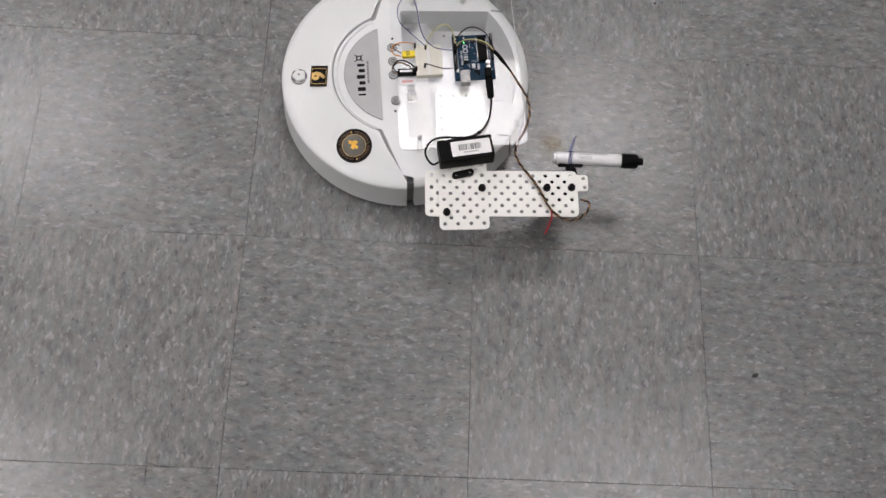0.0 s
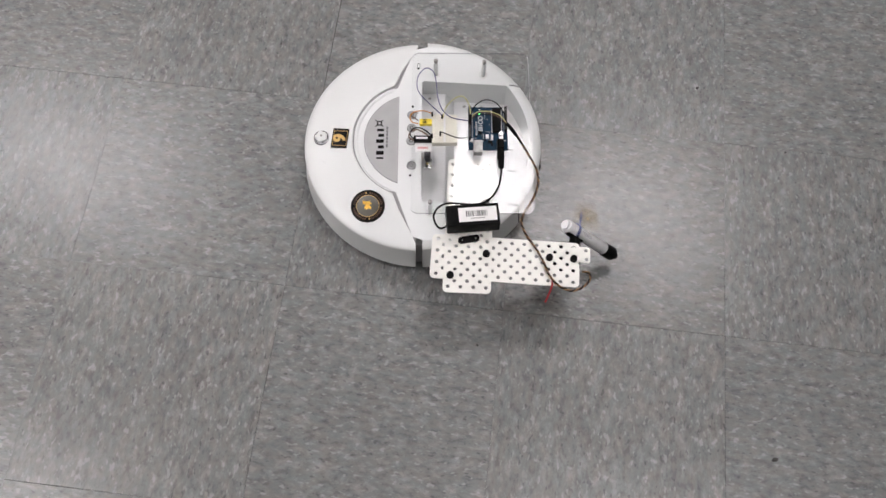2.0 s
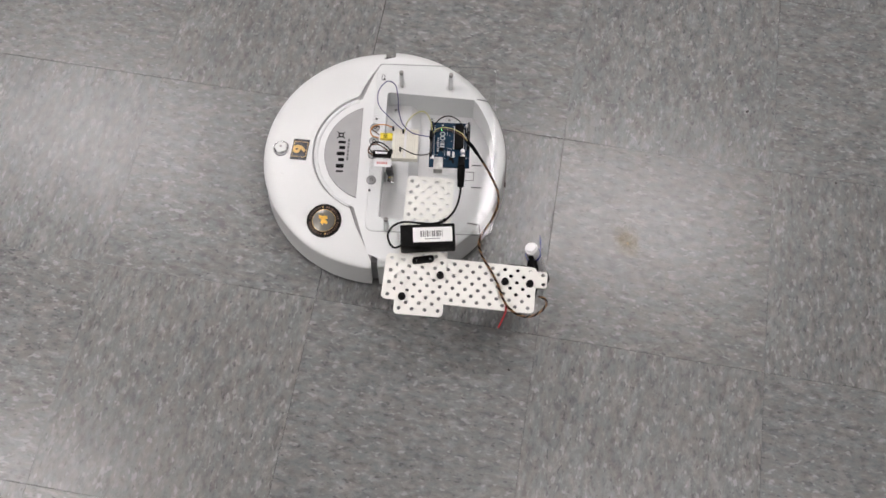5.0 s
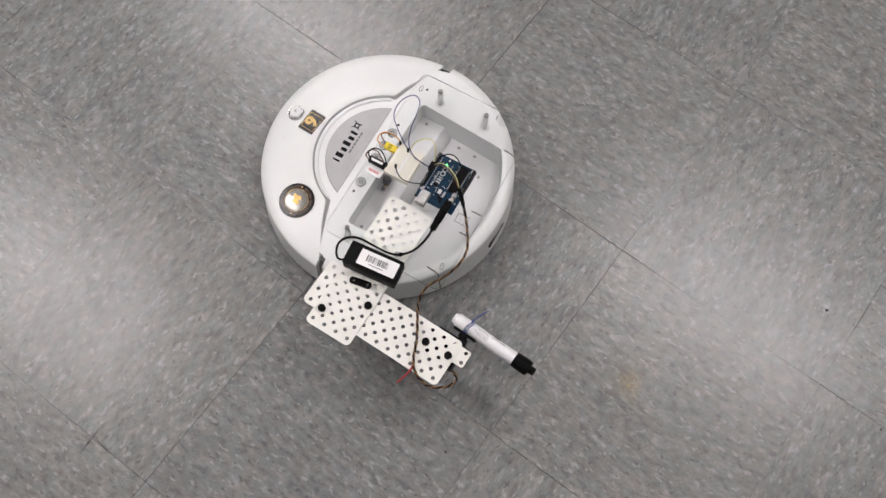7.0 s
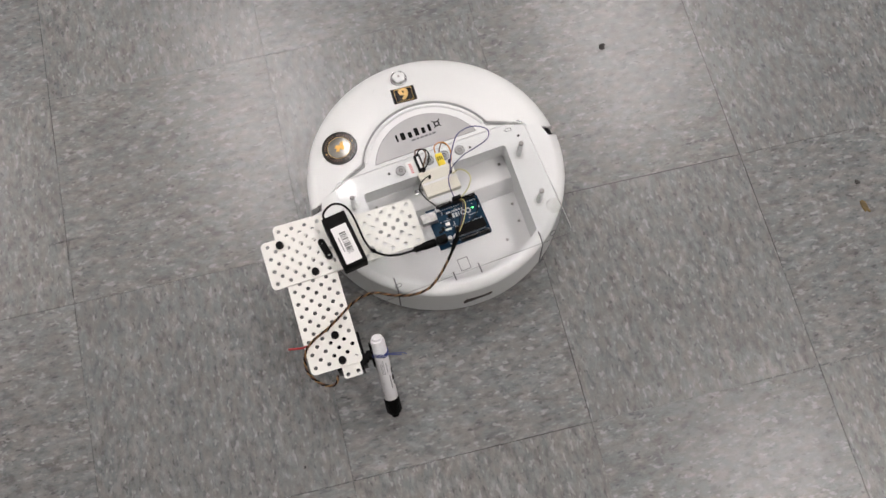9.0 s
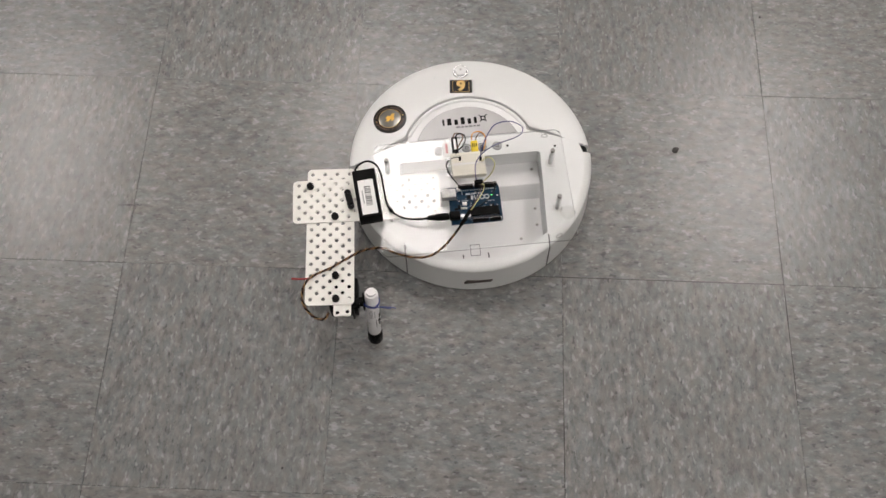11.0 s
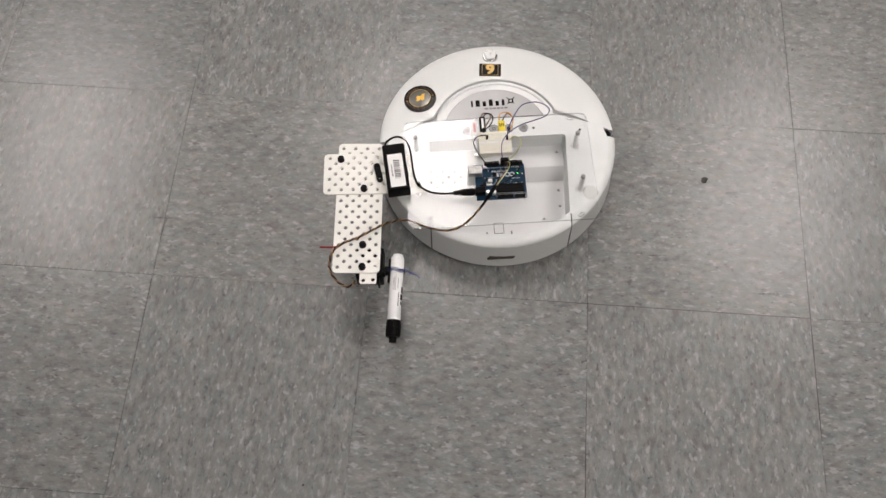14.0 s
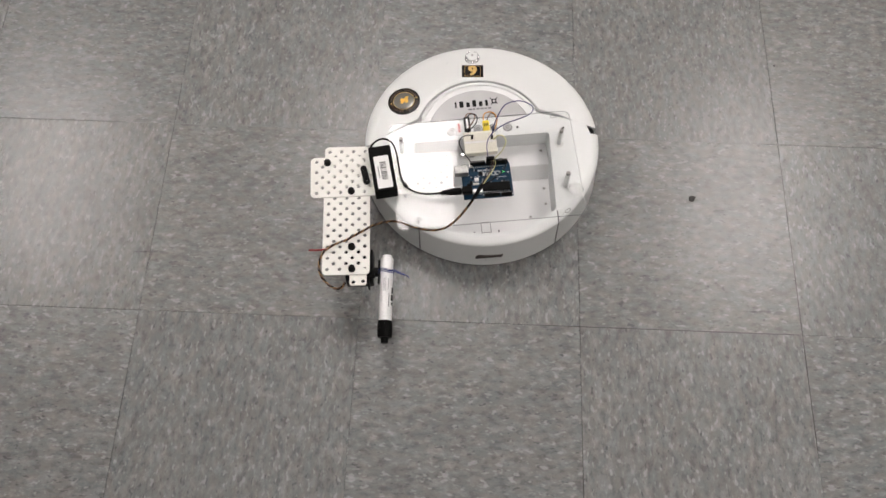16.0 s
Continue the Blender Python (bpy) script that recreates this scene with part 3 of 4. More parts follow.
    # raised bead inside the seam
    bead = ring_surface([radians(-66 + 132 * k / 70) for k in range(71)], lambda a: [(0.0862, zd - 0.001), (0.0864, zd + 0.0009), (0.0872, zd + 0.0014), (0.0895, zd + 0.0014), (0.0905, zd + 0.0006), (0.0907, zd - 0.001)])
    part("raised_bead", bead, M_DECK, robot)
    # silver badge: a segment of a disc
    cx, R = 0.0037, 0.0736
    a0 = math.acos((0.0295 - cx) / R)
    seg = [(cx + R * math.cos(a0 * (-1 + 2 * k / 40)), -0.003 + R * math.sin(a0 * (-1 + 2 * k / 40))) for k in range(41)]
    seg = [(x, y + 0.0035) for x, y in seg]
    rim = [(x + (x - 0.045) * 0.012, y * 1.015) for x, y in seg]
    # dark outline paints the shadow at the badge's edge
    part("badge_edge_shade", polygon_slab(rim, zd - 0.001, zd + 0.0004), M_GREYTONE, robot, smooth=0)
    badge = part("badge", polygon_slab(seg, zd - 0.001, zd + 0.0010), M_BADGE, robot, "brushed silver-grey badge plate", smooth=0)
    zb = zd + 0.0010
    # lettering reduced to bars: a heavy dark word, a thin grey word, a small emblem
    y = 0.0328
    word = bmesh.new()
    for w, h in ((0.0026, 0.0104), (0.0060, 0.0108), (0.0050, 0.0084), (0.0056, 0.0112), (0.0050, 0.0084), (0.0040, 0.0102)):
        polygon_slab(rounded_rect(0.0494, y - w, 0.0494 + h, y, 0.0012, 3), zb - 0.0003, zb + 0.00025, bm=word)
        y -= w + 0.0040
    part("dark_lettering", word, M_INK, badge, "heavy dark bars of lettering", smooth=0)
    thin = bmesh.new()
    y = 0.0145
    for w in (0.0058, 0.0038, 0.0048, 0.0048, 0.0036, 0.0048):
        polygon_slab(rounded_rect(0.0440, y - w, 0.0466, y, 0.0008, 2), zb - 0.0003, zb + 0.0002, bm=thin)
        y -= w + 0.0012
    part("grey_lettering", thin, M_GREYTONE, badge, "thin grey bars of lettering", smooth=0)
    em = polygon_slab(rounded_rect(0.0528, -0.0282, 0.0602, -0.0208, 0.001, 2), zb - 0.0003, zb + 0.0002, [rounded_rect(0.0546, -0.0264, 0.0584, -0.0226, 0.0008, 2)])
    for dx, dy in ((0.0058, 0.0054), (-0.0052, 0.0050), (0.0058, -0.0054), (-0.0048, -0.0046)):
        tube([(0.0565 + dx * 0.5, -0.0245 + dy * 0.5, zb), (0.0565 + dx, -0.0245 + dy, zb)], 0.0007, 5, em, smooth=False)
    part("emblem", em, M_INK, badge, "small dark emblem", smooth=0)
    # buttons and lights on the strip before the bay
    for x, yy in ((0.0105, 0.0424), (0.0108, -0.0387), (0.0115, 0.0035), (0.0109, -0.0175)):
        bt = part("button", lathe([(0, zd + 0.0012), (0.0045, zd + 0.0012), (0.0055, zd + 0.0008), (0.0060, zd - 0.0005)], 24, m=pose(x, yy, 0)), M_BADGE, robot, "round grey push button")
        part("button_symbol", lathe([(0.0017, zd + 0.0010), (0.0017, zd + 0.0015), (0.0026, zd + 0.0015), (0.0026, zd + 0.0010)], 16, m=pose(x, yy, 0)), M_INK, bt)
        part("button_ring", lathe([(0.0058, zd - 0.0006), (0.0060, zd + 0.0006), (0.0066, zd + 0.0006), (0.0068, zd - 0.0006)], 24, m=pose(x, yy, 0)), M_GREYTONE, bt)
    for x, yy in ((0.0121, 0.0579), (0.0098, -0.0529), (0.0120, 0.0040), (0.0027, -0.118)):
        part("indicator_hole", lathe([(0, zd + 0.0004), (0.0016, zd + 0.0004), (0.0021, zd - 0.0006)], 14, m=pose(x, yy, 0)), M_INK, robot)
    # beacon on the bumper
    ztb = top_z(0.1374)
    beacon = part("beacon", lathe([(0.0104, ztb - 0.001), (0.0104, ztb + 0.0026), (0.0101, ztb + 0.0034), (0.0096, ztb + 0.0034), (0.0093, ztb + 0.0010)], 32, m=pose(0.1374, -0.0015, 0)), M_CHROME, robot, "chromed ring with a clear sensor dome")
    knob = bmesh.new()
    rows = []
    for f, h in ((1.0, 0.0024), (0.99, 0.0046), (0.92, 0.0060), (0.60, 0.0067), (0.28, 0.0069)):
        rows.append([knob.verts.new((0.1374 + f * (0.0092 - 0.0013 * abs(math.sin(2.5 * a)) ** 3) * math.cos(a), -0.0015 + f * (0.0092 - 0.0013 * abs(math.sin(2.5 * a)) ** 3) * math.sin(a), ztb + h)) for a in [2 * math.pi * k / 40 for k in range(40)]])
    for p, q in zip(rows, rows[1:]):
        for k in range(40):
            knob.faces.new((p[k], p[(k + 1) % 40], q[(k + 1) % 40], q[k]))
    knob.faces.new(rows[-1])
    part("knob", knob, M_SHELL, beacon, "white five-lobed knob", 50)
    # black disc between the lobes paints the chrome's dark reflections
    part("dark_reflections", lathe([(0, ztb + 0.0016), (0.0094, ztb + 0.0016), (0.0096, ztb + 0.0005)], 24, m=pose(0.1374, -0.0015, 0)), M_INK, beacon)
    part("dark_collar", lathe([(0.0103, ztb - 0.001), (0.0103, ztb + 0.0016), (0.0109, ztb + 0.0008), (0.0111, ztb - 0.001)], 32, m=pose(0.1374, -0.0015, 0)), M_GREYTONE, beacon)
    part("peg", lathe([(0.0, ztb + 0.0078), (0.0016, ztb + 0.0077), (0.0016, ztb + 0.006)], 12, m=pose(0.1374, -0.0015, 0)), M_STEEL, beacon)
    # number sticker, its top towards the front
    m = pose(0.1110, 0.0008, top_z(0.111) + 0.0003, 0, 4.2, -5.5)
    zs = 0.0
    ns = sticker("number_sticker", rounded_rect(-0.0113, -0.0158, 0.0113, 0.0158, 0.0008, 2), zs, M_STICKER_BLACK, robot, "black number sticker with a gold frame and digit", 0.0006, m)
    fr = polygon_slab(rounded_rect(-0.0098, -0.0118, 0.0098, 0.0118, 0.0010, 2), zs + 0.0005, zs + 0.0008, [rounded_rect(-0.0093, -0.0113, 0.0093, 0.0113, 0.0008, 2)], m=m)
    part("gold_frame", fr, M_GOLD, ns, smooth=0)
    fc = bpy.data.curves.new("digit", "FONT")
    fc.body, fc.size, fc.extrude, fc.align_x, fc.align_y, fc.offset = "9", 0.0240, 0.00015, "CENTER", "CENTER", 0.0005
    tmp = new("digit_source", fc)
    me = bpy.data.meshes.new_from_object(tmp.evaluated_get(bpy.context.evaluated_depsgraph_get()))
    bpy.data.objects.remove(tmp)
    db = bmesh.new()
    for k, dx in enumerate((-0.0008, 0.0, 0.0008)):
        one = me.copy()
        one.transform(m @ pose(0, -dx, zs + 0.0009 + 0.00004 * k, 0, 0, -90))
        db.from_mesh(one)
    dg = part("digit", db, M_GOLD, ns, smooth=0)
    tagged(dg, "gold figure nine")
    # round sticker
    zs = 0.0
    cxs, cys = 0.0690, 0.1055
    tilt = Matrix.Translation((cxs, cys, top_z(0.126) + 0.0006)) @ Matrix.Rotation(radians(8.0), 4, Vector((-cys, cxs, 0)).normalized())
    rs = part("round_sticker", lathe([(0, zs + 0.0010), (0.0215, zs + 0.0010), (0.0232, zs + 0.0008), (0.0236, zs - 0.002)], 48, m=tilt), M_STICKER_BLACK, robot, "round domed sticker with a dark ring and gold emblem")
    part("grey_disc", lathe([(0, zs + 0.0016), (0.0130, zs + 0.0016), (0.0150, zs + 0.0013), (0.0152, zs + 0.0008)], 40, m=tilt), M_STICKER_GREY, rs)
    part("gold_ring", lathe([(0.0152, zs + 0.0009), (0.0153, zs + 0.0014), (0.0157, zs + 0.0014), (0.0158, zs + 0.0009)], 40, m=tilt), M_GOLD, rs)
    ticks = bmesh.new()
    for k in range(40):
        if k % 20 in (0, 10):
            continue
        a = 2 * math.pi * k / 40
        box((-0.0013, -0.0007, zs + 0.0008), (0.0013, 0.0007, zs + 0.00125), 0, ticks, tilt @ pose(0, 0, 0, 0, 0, math.degrees(a)) @ pose(0.0188, 0, 0))
    part("ring_lettering", ticks, M_WBROWN, rs, "tiny unreadable lettering bars round the ring", smooth=0)
    for a in (98, -82):
        part("ring_dot", lathe([(0, zs + 0.0014), (0.0011, zs + 0.0014), (0.0012, zs + 0.0008)], 10, m=tilt @ pose(0.0188 * math.cos(radians(a)), 0.0188 * math.sin(radians(a)), 0)), M_GOLD, rs)
    emb = polygon_slab([(-0.006, 0.001), (-0.003, 0.0045), (0.001, 0.003), (0.0035, 0.0070), (0.0075, 0.0065), (0.0060, 0.0025), (0.0065, -0.003), (0.003, -0.0055), (0.001, -0.002), (-0.002, -0.0055), (-0.0055, -0.004), (-0.0035, -0.0005)], zs + 0.0014, zs + 0.0019, m=tilt @ pose(0, 0, 0, 0, 0, -90))
    part("gold_emblem", emb, M_ORANGE_GOLD, rs, "gold emblem shape", smooth=0)
    # rear panel seams, port and small pegs
    for yy in (0.1010, -0.0900):
        pts = [(-0.1290 if yy < 0 else -0.1215, yy, rear_z(0.1) + 0.00005)]
        for k in range(15):
            r = R_DECK + (RO - 0.0004 - R_DECK) * math.sin(math.pi / 2 * k / 14) ** (2 / SQ)
            pts.append((-math.sqrt(r * r - yy * yy) + back(r), yy, rear_z(r) + 0.00005))
        pts.append((-math.sqrt((RO + 0.0026) ** 2 - yy * yy) - 0.0052, yy, 0.0115))
        # grey tube paints the shade of the seam's groove
        part("panel_seam_shade", tube(pts, 0.0009, 5, smooth=False), M_GREYTONE, robot)
    port = polygon_slab([(-0.0190, -0.0030), (0.0170, -0.0036), (0.0190, 0.0022), (-0.0150, 0.0036)], -0.002, 0.0007, m=Matrix.Translation((-RO - 0.0059, 0.0075, 0.036)) @ pose(0, 0, 0, 90, 0, -90))
    part("charging_port", port, M_PORT, robot, "dark slanted slot in the rear hull", smooth=0)
    # slits and a square outline in the bay floor, shade drawn as flat grey
    for yy in (0.0225, -0.0124):
        part("floor_slit_shade", box((-0.1400, yy - 0.0011, 0.0198), (-0.1258, yy + 0.0011, 0.02075), 0.0004, seg=1), M_GREYTONE, bay_ob, smooth=0)
    part("floor_outline_shade", polygon_slab(rounded_rect(-0.1292, -0.0018, -0.1122, 0.0122, 0.0008, 2), 0.0200, 0.0207, [rounded_rect(-0.1284, -0.0010, -0.1130, 0.0114, 0.0006, 2)]), M_GREYTONE, bay_ob, smooth=0)
    # serial socket in the bay
    sock = part("socket", box((-0.0160, 0.0105, 0.040), (-0.0070, 0.0190, 0.056), 0.001), M_GREYTONE, robot, "dark socket with a bright metal mouth")
    part("socket_mouth", box((-0.0180, 0.0180, 0.040), (-0.0060, 0.0330, 0.0480), 0.001), M_CHROME, sock)
    return zd


ZA = 0.1035      # top of the clear plate
STANDS = [(-0.0228, -0.1080), (-0.0915, -0.1070), (-0.0157, 0.1150), (-0.0870, 0.1150)]


def build_plate(robot, zd):
    loop = rounded_rect(-0.1540, -0.1228, 0.0105, 0.1308, 0.010, 6)
    holes = [circle(x, y, 0.0022) for x, y in STANDS]
    plate = part("clear_plate", polygon_slab(loop, ZA - 0.003, ZA, holes, mat_side=1), [M_CLEAR, M_CLEAR_EDGE], robot, "clear acrylic mounting plate with rounded corners", smooth=0)
    for x, y in STANDS:
        st = part("standoff", lathe([(0, zd - 0.001), (0.0034, zd - 0.001), (0.0034, ZA - 0.0032), (0, ZA - 0.0032)], 6, m=pose(x, y, 0, 0, 0, 17)), M_ALU, robot, "hexagonal aluminium standoff", 20)
        sc = part("screw", lathe([(0.0, ZA + 0.0022), (0.0013, ZA + 0.0022), (0.0014, ZA + 0.0034), (0.0026, ZA + 0.0034), (0.0031, ZA + 0.0026), (0.0031, ZA), (0.0020, ZA - 0.001), (0.0018, ZA - 0.0032)], 18, m=pose(x, y, 0)), M_STEEL, st)
        part("washer", lathe([(0.0036, zd), (0.0036, zd + 0.0010), (0.0062, zd + 0.0010), (0.0064, zd)], 20, m=pose(x, y, 0)), M_FOOT, st)
    # clear self-adhesive foot under the plate's corner
    part("clear_foot", lathe([(0.0, ZA - 0.0075), (0.0070, ZA - 0.0075), (0.0092, ZA - 0.0060), (0.0100, ZA - 0.0032)], 28, m=pose(-0.1131, -0.1150, 0)), M_FOOT, plate, "round clear rubber foot")
    # the slotted holes cut in the plate, as bright worked edges
    for x, y, a in ((-0.1422, 0.1013, 10), (-0.147, -0.098, 30), (0.0015, -0.100, 0)):
        part("slot_edge", polygon_slab(rounded_rect(-0.0022, -0.0045, 0.0022, 0.0045, 0.002, 4), ZA - 0.0001, ZA + 0.0002, [rounded_rect(-0.0014, -0.0037, 0.0014, 0.0037, 0.0013, 4)], m=pose(x, y, 0, 0, 0, a)), M_CLEAR_EDGE, plate, smooth=0)


def peg_plate(name, robot, m, z, label):
    """Perforated plastic plate, 192 by 62 mm, long side along its own x."""
    holes = []
    for i in range(12):
        for j in range(4):
            holes.append(circle((i - 5.5) * 0.0161, (j - 1.5) * 0.0163, 0.0026, 10))
    for i in range(11):
        for j in range(3):
            holes.append(circle((i - 5) * 0.0161, (j - 1) * 0.0163, 0.0026, 10))
    return part(name, polygon_slab(rounded_rect(-0.0965, -0.0310, 0.0965, 0.0310, 0.006, 5), z - 0.0018, z, holes, m=m), M_PEG, robot, label, smooth=0)


def nut(robot, x, y, z, r=0.0046, h=0.006):
    b = lathe([(0, z + h), (r * 0.6, z + h), (r * 0.92, z + h - 0.0010), (r, z + h - 0.0024), (r, z + 0.001), (r * 1.06, z)], 14, m=pose(x, y, 0))
    part("thumb_nut", b, M_BLACK, robot, "black plastic thumb nut")


def build_arm(robot):
    zw, zl = 0.1003, 0.0984
    peg_plate("perforated_plate", robot, pose(-0.0671, 0.1455, 0, 0, 0, 90 - 2.5), zw, "white perforated plastic plate reaching out over the side")
    peg_plate("perforated_plate", robot, pose(-0.1135, 0.1957, 0, 0, 0, -3.8), zl, "white perforated plastic plate carrying the servo arm")
    for x, y, z in ((-0.0890, 0.1880, zw), (-0.0420, 0.2180, zw), (-0.1712, 0.1921, zl), (-0.2026, 0.1937, zl)):
        nut(robot, x, y, z)
    # servo and its bracket under the plate's end
    m = pose(-0.2060, 0.1860, 0, 0, 0, -3.8)
    br = part("servo_bracket", polygon_slab(rounded_rect(-0.0190, -0.0110, 0.0050, 0.0110, 0.003, 4), zl - 0.0050, zl - 0.0022, [circle(-0.0145, 0.0060, 0.0026), circle(-0.0135, -0.0065, 0.0026)], m=m), M_PEG, robot, "white plastic bracket tab", smooth=0)
    m = pose(-0.1935, 0.1800, 0, 0, 0, -3.8)
    sb = box((-0.020, -0.014, 0.0615), (0.020, 0.0220, 0.0930), 0.0015, m=m)
    box((-0.026, -0.009, 0.0645), (0.026, -0.0065, 0.0900), 0.0006, sb, m)
    servo = part("servo", sb, M_BLACK, robot, "black hobby servo bolted under the arm")
    part("servo_boss", lathe([(0, 0.0), (0.0062, 0.0), (0.0062, 0.0045), (0.0030, 0.0050), (0.0030, 0.0110), (0, 0.0110)], 20, m=pose(-0.2078, 0.1690, 0.0895, 90, 0, -3.8)), M_BLACK, servo)
    # small black link lying on the wide plate
    lk = polygon_slab(rounded_rect(-0.0140, -0.0042, 0.0140, 0.0042, 0.0040, 5), zw, zw + 0.0042, [circle(-0.0090, 0, 0.0018), circle(0.0085, 0, 0.0014)], m=pose(-0.0665, 0.1678, 0, 0, 0, 10))
    part("plastic_link", lk, M_BLACK, robot, "small black plastic link with two holes", smooth=0)


def build_marker(robot):
    """Marker pen on the servo horn; pivot at its own origin, tip towards its own -x."""
    lay = pose(0, 0, 0, 0, -90, 0)     # own z of the turned shapes to -x
    body = lathe([(0, -0.0225), (0.0060, -0.0225), (0.0064, -0.0220), (0.0064, -0.0190), (0.0082, -0.0185), (0.0085, -0.0175), (0.0085, 0.066), (0.0080, 0.067), (0, 0.067)], 32, m=lay)
    pen = part("marker_pen", body, M_PEN, robot, "white dry-erase marker with a black cap, tied on with blue wire")
    cap = lathe([(0, 0.0655), (0.0090, 0.0655), (0.0093, 0.0665), (0.0092, 0.0860), (0.0086, 0.0870), (0.0052, 0.0872), (0.0048, 0.0938), (0.0038, 0.0945), (0, 0.0945)], 32, m=lay)
    cp = part("cap", cap, M_BLACK, pen, "black ribbed plastic cap")
    for k in range(10):
        a = 36 * k
        part("cap_rib", box((-0.0850, -0.0006, 0.0089), (-0.0690, 0.0006, 0.0098), 0.0002, m=pose(0, 0, 0, a, 0, 0), seg=1), M_BLACK, cp)
    # printed text on the barrel as bars that wrap round it
    def wrap(name, x0, x1, a0, a1, mat):
        b = bmesh.new()
        n = 8
        rows = []
        for k in range(n + 1):
            a = radians(a0 + (a1 - a0) * k / n)
            rows.append([b.verts.new((x, 0.00862 * math.sin(a), 0.00862 * math.cos(a))) for x in (x0, x1)])
        for p, q in zip(rows, rows[1:]):
            b.faces.new((p[0], p[1], q[1], q[0]))
        part(name, b, mat, pen, smooth=80)
    wrap("logo_mark", -0.0300, -0.0215, -88, -58, M_INK)
    wrap("logo_mark", -0.0395, -0.0315, -84, -50, M_INK)
    wrap("logo_mark", -0.0455, -0.0410, -78, -56, M_INK)
    wrap("print_bar", -0.0480, -0.0300, -34, -27, M_GREYTONE)
    for a in (-2, 9, 20):
        wrap("print_bar", -0.0270, -0.0075 - 0.0002 * a, a, a + 5, M_FAINTINK)
    wrap("print_bar", -0.0245, -0.0105, -24, -17, M_FAINTINK)
    # servo horn and the wire that ties the pen to it
    horn = box((-0.016, 0.0085, -0.0035), (0.016, 0.0115, 0.0035), 0.0012)
    lathe([(0, 0), (0.0062, 0), (0.0062, 0.006), (0, 0.006)], 20, horn, pose(0, 0.0165, 0, 90, 0, 0))
    part("servo_horn", horn, M_BLACK, pen, "black servo horn")
    tie = bmesh.new()
    for dx in (-0.0015, 0.0005, 0.0022):
        tube([(dx + 0.0012 * math.sin(3 * a), 0.0094 * math.sin(a) + (0.0015 if math.sin(a) > 0 else 0), 0.0094 * math.cos(a)) for a in [2 * math.pi * k / 20 for k in range(21)]], 0.0005, 5, tie, 3)
    tube([(0, -0.004, 0.0090), (0.001, -0.010, 0.0085), (-0.002, -0.018, 0.0065), (-0.0050, -0.026, 0.0050), (-0.0085, -0.0300, 0.0040)], 0.00055, 6, tie)
    tube([(0.001, -0.004, 0.0090), (-0.001, -0.011, 0.0080), (-0.004, -0.019, 0.0070), (-0.0055, -0.024, 0.0066)], 0.00055, 6, tie)
    part("tie_wire", tie, M_WBLUE, pen, "thin blue tie wire")
    return pen


